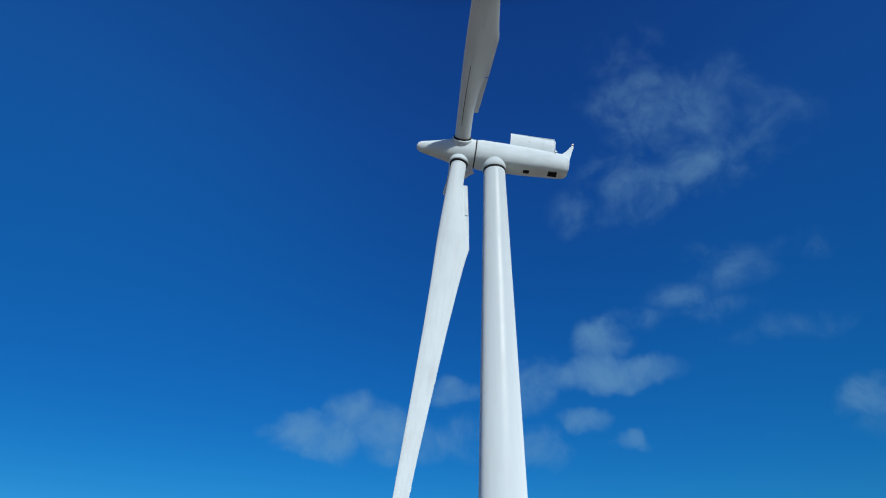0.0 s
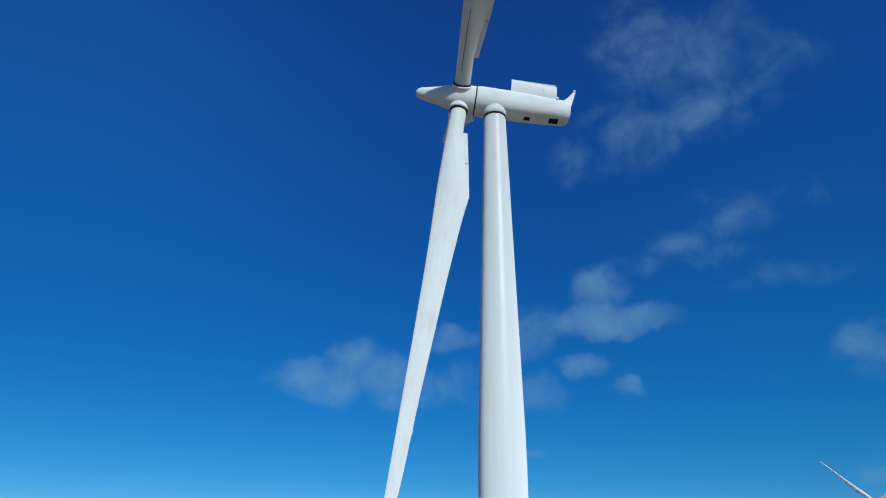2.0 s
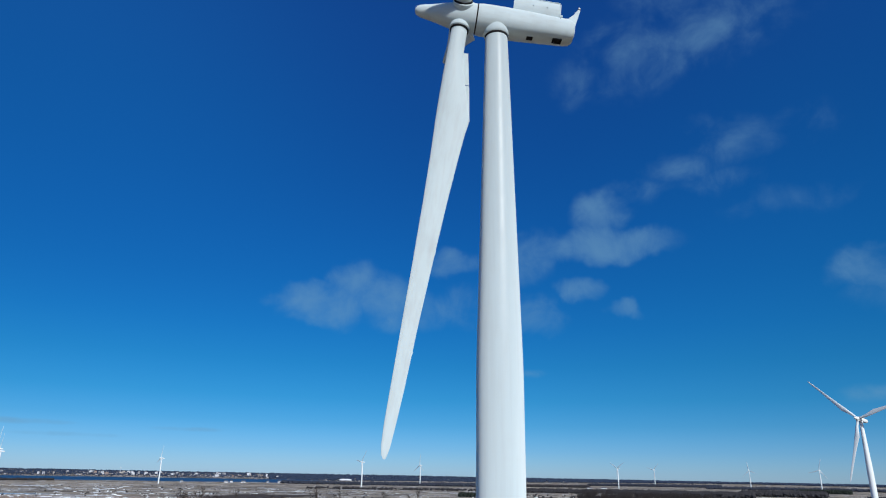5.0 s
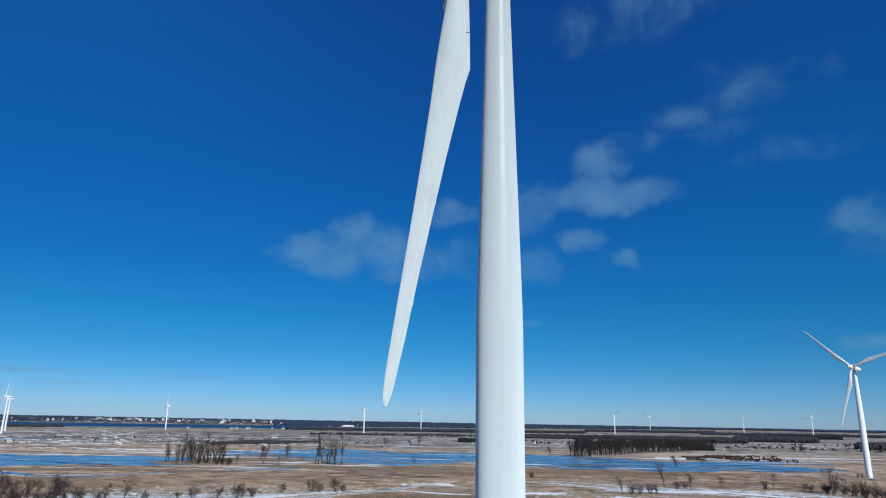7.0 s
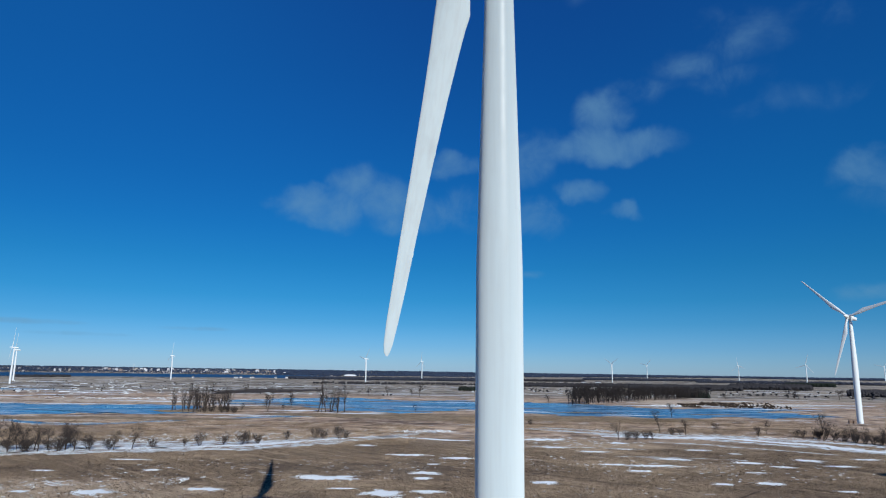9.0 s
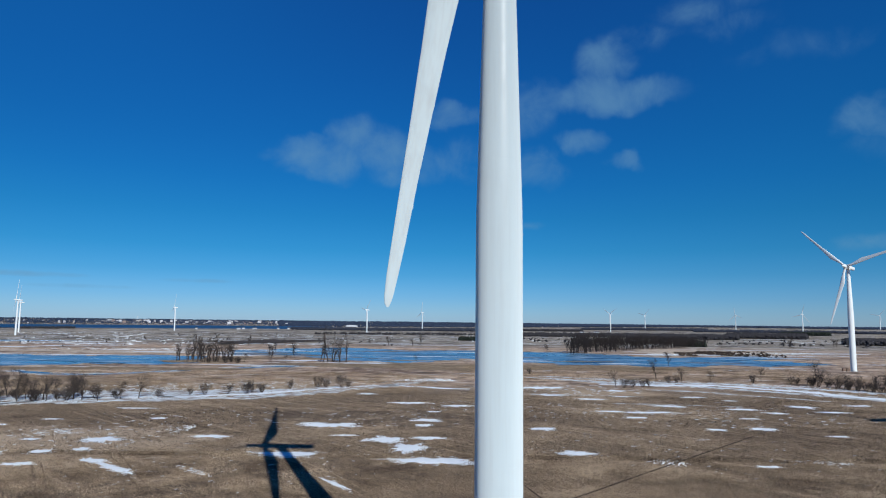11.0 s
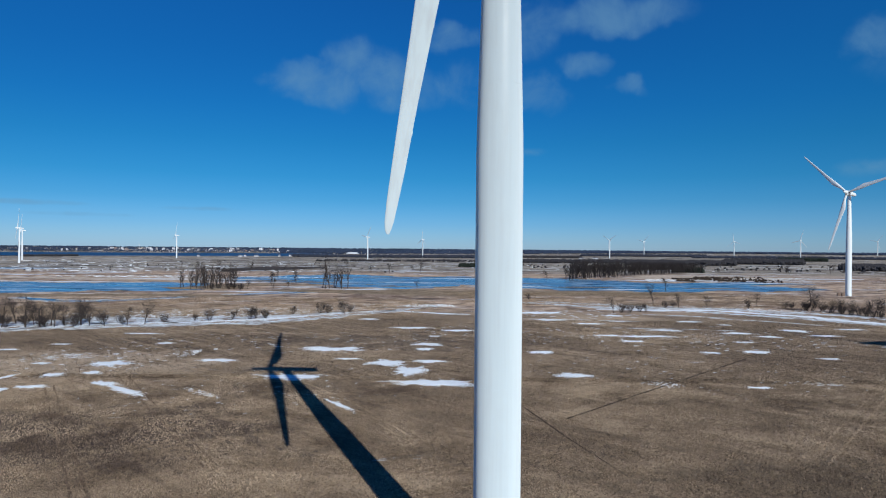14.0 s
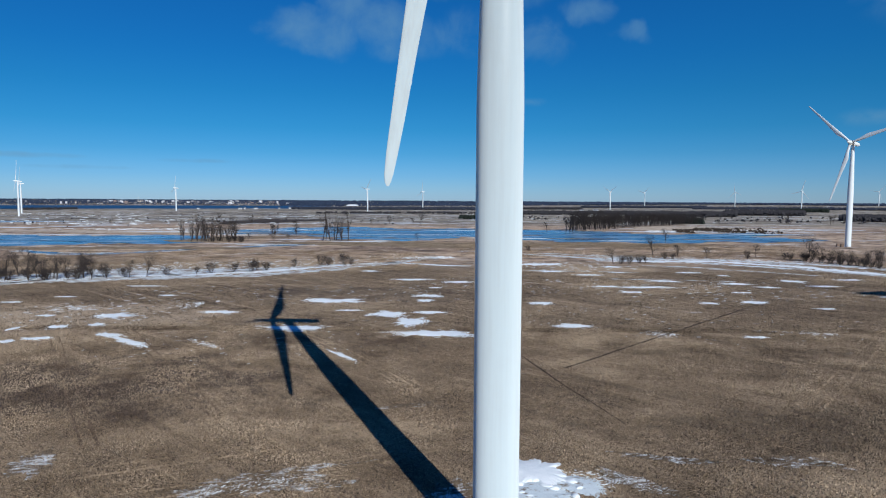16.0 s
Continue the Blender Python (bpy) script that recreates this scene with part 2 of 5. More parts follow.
    far = n.mix(n.rng(tuft, 0.52, 0.68, 0.0, 0.6), far, (0.122, 0.087, 0.070))
    tussock = n.noise(0.22, 6.0, 0.75, n.scaled(n.pos, (0.4, 1.0, 1.0)))
    far = n.mix(n.rng(tussock, 0.52, 0.62, 0.0, 0.75), far, (0.120, 0.086, 0.063))
    far = n.mix(n.rng(tussock, 0.44, 0.36, 0.0, 0.6), far, (0.701, 0.591, 0.449))
    bog = n.noise(0.075, 6.0, 0.7, n.scaled(n.pos, (0.8, 1.0, 1.0)))
    far = n.mix(n.rng(bog, 0.53, 0.59, 0.0, 0.85), far, (0.085, 0.064, 0.050))
    far = n.mix(n.rng(bog, 0.45, 0.38, 0.0, 0.75), far, (0.66, 0.57, 0.46))
    c = n.mix(n.rng(n.math("ADD", y, n.rng(n.noise(0.02), 0.0, 1.0, -30.0, 30.0)), 315.0, 360.0), near, far)
    flat = n.scaled(n.pos, (0.22, 1.0, 1.0))
    distant = n.mix(n.rng(n.noise(0.006, 6.0, 0.68, flat), 0.38, 0.60), (0.148, 0.129, 0.101), (0.357, 0.320, 0.250))
    distant = n.mix(n.rng(n.noise(0.013, 6.0, 0.72, n.scaled(n.pos, (1.2, 0.7, 1.0))), 0.51, 0.57, 0.0, 0.9), distant, (0.087, 0.078, 0.067))
    distant = n.mix(n.rng(n.noise(0.02, 6.0, 0.72, n.scaled(n.pos, (1.2, 0.6, 1.0)), 0.3), 0.55, 0.61, 0.0, 0.85), distant, (0.561, 0.562, 0.535))
    c = n.mix(n.rng(y, 780.0, 1000.0), c, distant)
    # scraps of old snow lying along the furrows
    scrap = n.noise(0.30, 6.0, 0.74, n.scaled(n.turned(n.pos, -8), (0.35, 1.0, 1.0)))
    where = n.rng(n.noise(0.022, 3.0, 0.6), 0.47, 0.60)
    band = n.math("MULTIPLY", n.rng(y, 85.0, 190.0), n.rng(y, 420.0, 330.0, 0.0, 1.0))
    snow = n.math("MULTIPLY", n.math("MULTIPLY", n.rng(scrap, 0.622, 0.655), where), n.rng(band, 0.0, 1.0, 0.0, 0.95))
    melt = n.rng(n.noise(0.026, 7.0, 0.76, n.scaled(n.pos, (0.5, 1.0, 1.0))), 0.575, 0.625)
    snow = n.math("ADD", snow, n.math("MULTIPLY", melt, n.math("MULTIPLY", n.rng(y, 330.0, 420.0), n.rng(y, 2600.0, 1500.0, 0.25, 0.9))))
    c = n.mix(n.math("MINIMUM", snow, 1.0), c, (0.70, 0.75, 0.79))
    n.bump(n.math("ADD", clod, n.math("MULTIPLY", fleck, 0.6)), 1.0, 0.3)
    return n.done(c, 0.92, 0.0, 0.2)


def snow_material():
    n = Nodes("old_granular_snow")
    a, b = n.noise(0.7, 5.0, 0.6), n.noise(4.0, 5.0, 0.7)
    c = n.mix(n.rng(a, 0.4, 0.7), (0.81, 0.88, 0.91), (0.70, 0.79, 0.83))
    c = n.mix(n.rng(b, 0.62, 0.74, 0.0, 0.55), c, (0.30, 0.25, 0.19))
    n.bump(b, 0.6, 0.08)
    return n.done(c, 0.7, 0.0, 0.3)


def drift_material():
    """Thin snow with the brown grass showing through."""
    n = Nodes("thin_patchy_snow")
    s = n.scaled(n.pos, (0.5, 1.0, 1.0))
    a, b = n.noise(0.32, 6.0, 0.72, s), n.noise(4.0, 5.0, 0.7)
    c = n.mix(n.rng(b, 0.4, 0.7), (0.71, 0.80, 0.83), (0.58, 0.68, 0.73))
    c = n.mix(n.rng(a, 0.475, 0.545, 0.0, 0.92), c, (0.23, 0.175, 0.122))
    n.bump(b, 0.6, 0.08)
    return n.done(c, 0.75, 0.0, 0.25)


def snowpack_material():
    """Old granular snow with tufts and holes of brown grass in it."""
    n = Nodes("snowpack_with_tufts")
    s = n.scaled(n.turned(n.pos, 20), (0.6, 1.0, 1.0))
    a, b = n.noise(0.9, 6.0, 0.72, s), n.noise(5.0, 5.0, 0.7)
    c = n.mix(n.rng(b, 0.35, 0.7), (0.69, 0.79, 0.82), (0.56, 0.66, 0.71))
    c = n.mix(n.rng(a, 0.55, 0.62, 0.0, 0.9), c, (0.19, 0.145, 0.096))
    n.bump(n.math("ADD", a, n.math("MULTIPLY", b, 0.4)), 0.9, 0.25)
    return n.done(c, 0.75, 0.0, 0.25)


def ice_material():
    n = Nodes("blue_meltwater_over_ice")
    s = n.scaled(n.pos, (0.3, 1.0, 1.0))
    a, b, d = n.noise(0.045, 6.0, 0.68, s), n.noise(0.2, 6.0, 0.7, s), n.noise(0.09, 6.0, 0.7, s)
    c = n.mix(n.rng(a, 0.36, 0.62), (0.026, 0.105, 0.225), (0.075, 0.215, 0.365))
    c = n.mix(n.rng(b, 0.48, 0.60, 0.0, 0.75), c, (0.22, 0.37, 0.49))
    c = n.mix(n.rng(d, 0.55, 0.62, 0.0, 0.8), c, (0.46, 0.57, 0.65))
    c = n.mix(n.rng(d, 0.45, 0.38, 0.0, 0.8), c, (0.020, 0.060, 0.120))
    n.bump(n.noise(0.8, 4.0, 0.6, s), 0.3, 0.1)
    return n.done(c, n.rng(a, 0.4, 0.6, 0.15, 0.45), 0.0, 0.22)


def lake_material():
    n = Nodes("deep_blue_lake_water")
    s = n.scaled(n.pos, (0.2, 1.0, 1.0))
    a = n.noise(0.012, 5.0, 0.6, s)
    c = n.mix(n.rng(a, 0.4, 0.65), (0.010, 0.055, 0.130), (0.022, 0.085, 0.185))
    n.bump(n.noise(0.3, 4.0, 0.6, s), 0.9, 0.6)
    return n.done(c, 0.55, 0.0, 0.15)


def bark_material(name, a, b):
    n = Nodes(name)
    c = n.mix(n.noise(2.5, 4.0, 0.65, n.scaled(n.obj, (3.0, 3.0, 0.6))), a, b)
    c = n.mix(n.math("MULTIPLY", n.random(), 0.30), c, (0.085, 0.068, 0.058))
    return n.done(c, 0.9, 0.0, 0.2)


def dry_material(name, a, b, patchy=False):
    n = Nodes(name)
    c = n.mix(n.island(), a, b)
    c = n.mix(n.rng(n.noise(0.09, 4.0), 0.4, 0.65), c, (a[0] * 0.8, a[1] * 0.78, a[2] * 0.75))
    if patchy:
        c = n.mix(n.rng(n.noise(0.012, 4.0, 0.6), 0.46, 0.58, 0.0, 0.7), c, (a[0] * 0.75, a[1] * 0.72, a[2] * 0.70))
        c = n.mix(n.rng(n.noise(0.05, 5.0, 0.65), 0.44, 0.34, 0.0, 0.6), c, (b[0] * 0.95, b[1] * 0.95, b[2] * 0.95))
    return n.done(c, 0.9, 0.0, 0.15)


def lace_material():
    """Wisps of thin snow caught among stubble."""
    n = Nodes("wisps_of_snow_in_stubble")
    s = n.scaled(n.turned(n.pos, -18), (0.35, 1.0, 1.0))
    a, b, d = n.noise(1.5, 7.0, 0.78, s), n.noise(5.0, 4.0, 0.7), n.noise(0.25, 4.0, 0.6)
    k = n.math("ADD", a, n.math("MULTIPLY", n.math("SUBTRACT", d, 0.5), 0.5))
    c = n.mix(n.rng(b, 0.35, 0.65), (0.085, 0.062, 0.041), (0.235, 0.178, 0.116))
    c = n.mix(n.rng(k, 0.50, 0.60, 0.0, 0.9), c, (0.70, 0.76, 0.79))
    n.bump(b, 0.8, 0.15)
    return n.done(c, 0.85, 0.0, 0.2)


GROUND, SNOW, DRIFT, ICE, LAKE = ground_material(), snow_material(), drift_material(), ice_material(), lake_material()
BARK = bark_material("grey_brown_bark", (0.030, 0.024, 0.020), (0.060, 0.049, 0.041))
TWIG = bark_material("winter_twigs", (0.024, 0.021, 0.021), (0.042, 0.037, 0.036))
STRAW = dry_material("dry_grass_blades", (0.165, 0.125, 0.088), (0.70, 0.56, 0.395), True)
LACE, PACK = lace_material(), snowpack_material()
# a trace of blue distance haze is mixed into this base colour
FAR_WOOD = dry_material("distant_bare_woods", (0.036, 0.038, 0.044), (0.066, 0.064, 0.070))
BRUSH = dry_material("brown_brush", (0.036, 0.028, 0.022), (0.080, 0.060, 0.044))
REEDS = dry_material("dry_marsh_reeds", (0.190, 0.142, 0.095), (0.500, 0.400, 0.285))
# distance haze is put into the next two base colours as a blue tint
RIDGE = dry_material("ridge_woods_haze_tint", (0.030, 0.050, 0.095), (0.052, 0.076, 0.125))
HAZE_TINTED = dry_material("far_woods_haze_tint", (0.034, 0.044, 0.066), (0.058, 0.066, 0.090))
CEDAR = dry_material("dark_conifers", (0.018, 0.026, 0.022), (0.035, 0.045, 0.036))

# ---- mesh helpers ----


def link_mesh(name, verts, faces, material, parent=None, label="", smooth=False):
    me = bpy.data.meshes.new(name)
    me.from_pydata([tuple(v) for v in verts], [], [tuple(f) for f in faces])
    me.materials.append(material)
    if smooth:
        me.shade_smooth()
    ob = new(name, me)
    if parent is not None:
        ob.parent = parent
    return tagged(ob, label)


def part(name, bm, material, parent=None, label="", smooth=True, angle=35):
    bmesh.ops.recalc_face_normals(bm, faces=bm.faces)
    me = bpy.data.meshes.new(name)
    if smooth:
        for f in bm.faces:
            f.smooth = True
        for e in bm.edges:
            if len(e.link_faces) == 2 and e.calc_face_angle(0.0) > radians(angle):
                e.smooth = False
    bm.to_mesh(me)
    bm.free()
    me.materials.append(material)
    ob = new(name, me)
    if parent is not None:
        ob.parent = parent
    return tagged(ob, label)


def shared(name, me, parent, m=None, label=""):
    ob = new(name, me)
    ob.parent = parent
    if m is not None:
        ob.matrix_basis = m
    return tagged(ob, label)


def loft(bm, rings, close=True, caps=True):
    rows = [[bm.verts.new(p) for p in r] for r in rings]
    n = len(rows[0])
    for a, b in zip(rows, rows[1:]):
        for i in range(n if close else n - 1):
            j = (i + 1) % n
            bm.faces.new((a[i], a[j], b[j], b[i]))
    if caps:
        bm.faces.new(rows[0])
        bm.faces.new(list(reversed(rows[-1])))
    return rows


def ring(r, z, n=32, x=0.0, y=0.0):
    return [(x + r * math.cos(2 * math.pi * i / n), y + r * math.sin(2 * math.pi * i / n), z) for i in range(n)]


def turned_solid(profile, n=32):
    bm = bmesh.new()
    loft(bm, [ring(max(r, 0.002), z, n) for r, z in profile])
    return bm


def box(bm, x0, x1, y0, y1, z0, z1, bevel=0.0):
    made = bmesh.ops.create_cube(bm, size=1.0, matrix=Matrix.LocRotScale(((x0 + x1) / 2, (y0 + y1) / 2, (z0 + z1) / 2), None, (x1 - x0, y1 - y0, z1 - z0)))
    if bevel:
        bmesh.ops.bevel(bm, geom=list({e for v in made["verts"] for e in v.link_edges}), offset=bevel, segments=2, affect="EDGES", profile=0.5)
    return bm


def smoothstep(a, b, v):
    k = min(max((v - a) / (b - a), 0.0), 1.0)
    return k * k * (3 - 2 * k)


def land(x, y):
    """Height of the ground: a level field that falls to a lake on one side and rises to low wooded hills far off."""
    r = math.hypot(x, y)
    lakeside = 1 - smoothstep(-400.0, 1900.0, x)
    z = -9.0 * smoothstep(800.0, 1700.0, r) * lakeside
    z -= 6.0 * smoothstep(2950.0, 3250.0, r) * (1 - smoothstep(4300.0, 4480.0, r)) * lakeside * (1 - smoothstep(-700.0, -250.0, x))
    z += 32.0 * smoothstep(4300.0, 5000.0, r) * lakeside + 16.0 * smoothstep(3300.0, 4950.0, r) * (1 - lakeside) + 3.0 * smoothstep(2900.0, 4500.0, r) * (1 - lakeside)
    z += 2.0 * noise.noise((x * 0.002, y * 0.002, 3.0)) * smoothstep(900.0, 1800.0, r)
    return z


# ---- ground ----
steps = [math.sinh(k / 100 * 5.2) / math.sinh(5.2) * 5600 for k in range(-100, 101)]
verts = [(x, y, land(x, y)) for y in steps for x in steps]
k = len(steps)
faces = [(j * k + i, j * k + i + 1, (j + 1) * k + i + 1, (j + 1) * k + i) for j in range(k - 1) for i in range(k - 1)]
ground = link_mesh("ground", verts, faces, GROUND, smooth=True)
tagged(ground, "brown stubble field and pale winter marsh reaching the horizon", "ground", kind="structure")


def sheet(name, cx, cy, rx, ry, turn=0.0, seed=0, rough=0.35, lift=0.03, dome=0.0, material=None, n=120, octave=3.0):
    """A thin irregular sheet lying on the ground, domed in its middle when dome is given."""
    rim = []
    ct, st = math.cos(radians(turn)), math.sin(radians(turn))
    for i in range(n):
        a = 2 * math.pi * i / n
        p = Vector((math.cos(a) * octave / 2, math.sin(a) * octave / 2, seed * 7.3))
        k = max(0.12, 1 + rough * (noise.noise(p) + 0.7 * noise.noise(p * 2.7) + 0.45 * noise.noise(p * 6.1) + 0.30 * noise.noise(p * 14.0) + 0.18 * noise.noise(p * 31.0)))
        u, v = rx * k * math.cos(a), ry * k * math.sin(a)
        v += 0.5 * ry * noise.noise((u / rx * 1.7, seed * 3.1, 0.5)) + 0.12 * ry * noise.noise((u / rx * 9.0, v / ry * 9.0, seed * 1.7))
        rim.append((u * ct - v * st, u * st + v * ct))
    verts, faces = [], []
    levels = ((1.0, -0.02), (0.93, 0.55), (0.7, 0.85), (0.3, 1.0)) if dome else ((1.0, 0.0), (0.66, 0.0), (0.33, 0.0))
    for k, h in levels:
        for i, (u, v) in enumerate(rim):
            # the rim's notches fade towards the middle
            a, f = 2 * math.pi * i / n, min(1.0, (1.0 - k) * 6.0) if dome else 0.0
            su, sv = 0.75 * rx * math.cos(a), 0.75 * ry * math.sin(a)
            u, v = k * (u * (1 - f) + (su * ct - sv * st) * f), k * (v * (1 - f) + (su * st + sv * ct) * f)
            verts.append((u, v, lift + dome * h + land(cx + u, cy + v) - land(cx, cy)))
    for lv in range(len(levels) - 1):
        for i in range(n):
            j = (i + 1) % n
            faces.append((lv * n + i, lv * n + j, (lv + 1) * n + j, (lv + 1) * n + i))
    verts.append((0.0, 0.0, lift + dome))
    s = (len(levels) - 1) * n
    faces += [(s + i, s + (i + 1) % n, len(verts) - 1) for i in range(n)]
    ob = link_mesh(name, verts, faces, material, smooth=bool(dome))
    ob.location = (cx, cy, land(cx, cy))
    return ob


def ribbon(name, way, widths, seed, material, lift, rough=0.5, step=3.0, dome=0.0):
    """A ragged band along a line of a few points."""
    pts = [Vector((x, y, 0)) for x, y in way]
    line = []
    for i in range(len(pts) - 1):
        k = max(2, int((pts[i + 1] - pts[i]).length / step))
        p0, p3 = pts[max(i - 1, 0)], pts[min(i + 2, len(pts) - 1)]
        for s in range(k):
            t = s / k
            a, b, c, d = p0, pts[i], pts[i + 1], p3
            p = 0.5 * (2 * b + (c - a) * t + (2 * a - 5 * b + 4 * c - d) * t * t + (3 * b - a - 3 * c + d) * t ** 3)
            line.append((p, widths[i] + (widths[i + 1] - widths[i]) * t))
    line.append((pts[-1], widths[-1]))
    verts, faces = [], []
    for i, (p, w) in enumerate(line):
        d = (line[min(i + 1, len(line) - 1)][0] - line[max(i - 1, 0)][0]).normalized()
        side = Vector((-d.y, d.x, 0))
        e = []
        for s in (-1, 1):
            q = p * 0.06 + Vector((0, 0, seed * 5.1 + s * 9))
            e.append(s * w * max(0.06, 1 + rough * (noise.noise(q) + 0.8 * noise.noise(q * 3.1) + 0.5 * noise.noise(q * 8.0))))
        for k, h in ((e[0], 0.0), (e[0] * 0.7, dome), (e[1] * 0.7, dome), (e[1], 0.0)):
            v = p + side * k
            verts.append((v.x, v.y, land(v.x, v.y) + lift + h))
    for i in range(len(line) - 1):
        for k in range(3):
            faces.append((4 * i + k, 4 * i + k + 1, 4 * i + k + 5, 4 * i + k + 4))
    return link_mesh(name, verts, faces, material, smooth=True)


# ---- water ----
def water(label, *a, **k):
    return tagged(sheet("water", *a, material=ICE, **k), label, "water", kind="structure")


water("flooded meadow pool with blue meltwater over ice", -330, 505, 150, 76, 0, 1, 0.22, 0.05)
water("broad flooded pool of blue ice and meltwater", -75, 650, 135, 95, 0, 2, 0.28, 0.06)
water("broad flooded pool of blue ice and meltwater", 60, 665, 120, 85, 0, 3, 0.25, 0.07)
water("curving blue meltwater pool before bare woods", 190, 575, 120, 68, 14, 4, 0.22, 0.08)
water("narrow tongue of blue ice along a marsh", 290, 640, 80, 26, 12, 9, 0.25, 0.09)
water("thin icy pond below the lakeside turbines", -760, 1010, 190, 45, 0, 6, 0.3, 0.06)
tagged(ribbon("water", [(-260, 400), (-205, 378), (-160, 420), (-120, 455), (-60, 490)], [2.5, 4, 3, 4, 6], 3, ICE, 0.04, 0.8), "narrow icy ditch winding through marsh grass", "ditch", kind="structure")
tagged(ribbon("snow_bank", [(-264, 402), (-205, 380), (-160, 422), (-120, 457), (-56, 493)], [4, 7, 6, 7, 8], 4, DRIFT, 0.02, 1.0), "patchy snow lining a narrow ditch", "snow", kind="structure")
tagged(ribbon("snow_bank", [(205, 664), (244, 684), (320, 712), (400, 738), (450, 756)], [3, 9, 11, 9, 3], 8, DRIFT, 0.20, 1.0), "patchy snow lining the pale shore", "snow", kind="structure")
lake = link_mesh("lake", [(-5200, 1500, -9.6), (-330, 2900, -9.6), (-520, 3700, -9.6), (-900, 4350, -9.6), (-5200, 4400, -9.6)], [(0, 1, 2, 3, 4)], LAKE)
tagged(lake, "strip of deep blue lake before a far shore", "lake", kind="structure")


# ---- snow ----
def lace(cx, cy, rx, ry, n, seed, size=(0.25, 0.9), turn=0.0, lift=1.0, flat=0.3, material=None, label="broken scraps of half-melted snow among stubble"):
    """Broken, half-melted snow: small scraps scattered over an oval."""
    rnd = random.Random(seed)
    ct, st = math.cos(radians(turn)), math.sin(radians(turn))
    verts, faces = [], []
    for _ in range(int(n * 2.2)):
        a, r = rnd.uniform(0, 2 * math.pi), math.sqrt(rnd.random())
        u, v = rx * r * math.cos(a), ry * r * math.sin(a)
        w = (size[0] + (size[1] - size[0]) * rnd.random() ** 2.6) * (1.2 - 0.6 * r) * 0.8
        h, k = w * rnd.uniform(0.18, 0.6), rnd.randint(9, 13)
        skew = rnd.uniform(0.1, 0.7) * flat / 0.3
        rim = []
        for i in range(k):
            b = 2 * math.pi * i / k
            g = rnd.uniform(0.55, 1.25)
            rim.append((u + w * g * math.cos(b), v + h * g * math.sin(b) + skew * w * math.cos(b)))
        s = len(verts)
        for k2, z in ((1.0, -0.02), (0.72, 0.05)):
            for p, q in rim:
                x, y = u + (p - u) * k2, v + (q - v) * k2
                px, py = x * ct - y * st, x * st + y * ct
                verts.append((px, py, z * lift + land(cx + px, cy + py) - land(cx, cy)))
        for i in range(k):
            j = (i + 1) % k
            faces.append((s + i, s + j, s + k + j, s + k + i))
        faces.append(tuple(s + k + i for i in range(k)))
    ob = link_mesh("snow_scraps", verts, faces, material or SNOW)
    ob.location = (cx, cy, land(cx, cy))
    return tagged(ob, label, "snow", kind="stuff")


CLEARED = []


def snow(cx, cy, rx, ry, turn=0.0, seed=0, rough=0.75, dome=0.10):
    if rx > 2.4:
        lace(cx, cy, rx * 1.35, ry * 1.25, int(8 + 3 * rx), 400 + seed, (0.15, 0.16 * rx + 0.25), turn - 8)
    k = 0.80 if cx < 40 else 0.66
    CLEARED.append((cx, cy, rx * 0.85, ry * k * 0.9, turn))
    return tagged(sheet("snow_patch", cx, cy, rx * 0.9, ry * k, turn, seed, rough, 0.005, dome, SNOW, 240, 3.4), "thin patch of old white snow on brown stubble", "snow", "snow patches on the field", "")


def snow_band(way, widths, seed, material=None):
    return tagged(ribbon("snow_drift", way, widths, seed, material or DRIFT, 0.01, 1.0, 1.6, 0.12), "long ragged drift of snow along the hedge", "snow", "snow drifts along the hedge")


snow_band([(-190, 238), (-143, 258), (-113, 268), (-76, 281), (-40, 318), (-4, 368)], [7, 6, 5, 6.5, 5, 3.5], 1)
snow_band([(84, 355), (116, 353), (144, 354), (173, 332), (188, 309), (200, 293), (216, 272)], [1.5, 4, 4.5, 4.5, 4.5, 4.5, 4.5], 2, SNOW)
snow_band([(36, 405), (62, 388), (90, 366), (118, 356)], [2.5, 4, 4.5, 2], 6)
snow_band([(-168, 245), (-150, 264), (-130, 273), (-102, 281), (-81, 293), (-52, 321), (-28, 336), (0, 325), (14, 322)], [3, 3, 2.5, 3, 3, 3, 2.5, 2, 0.6], 7, SNOW)
snow_band([(95, 372), (130, 350), (165, 322), (215, 270)], [2.0, 2.5, 3.0, 3.0], 3)
snow_band([(-185, 262), (-150, 278), (-120, 288), (-88, 298), (-50, 326)], [7, 11, 12, 6, 3], 4)
snow_band([(60, 404), (120, 372), (180, 350), (225, 312)], [3, 5, 6, 6], 5)

# ---- wind turbines ----
MESHES = {}
TILT, CONE = 6.0, 2.0


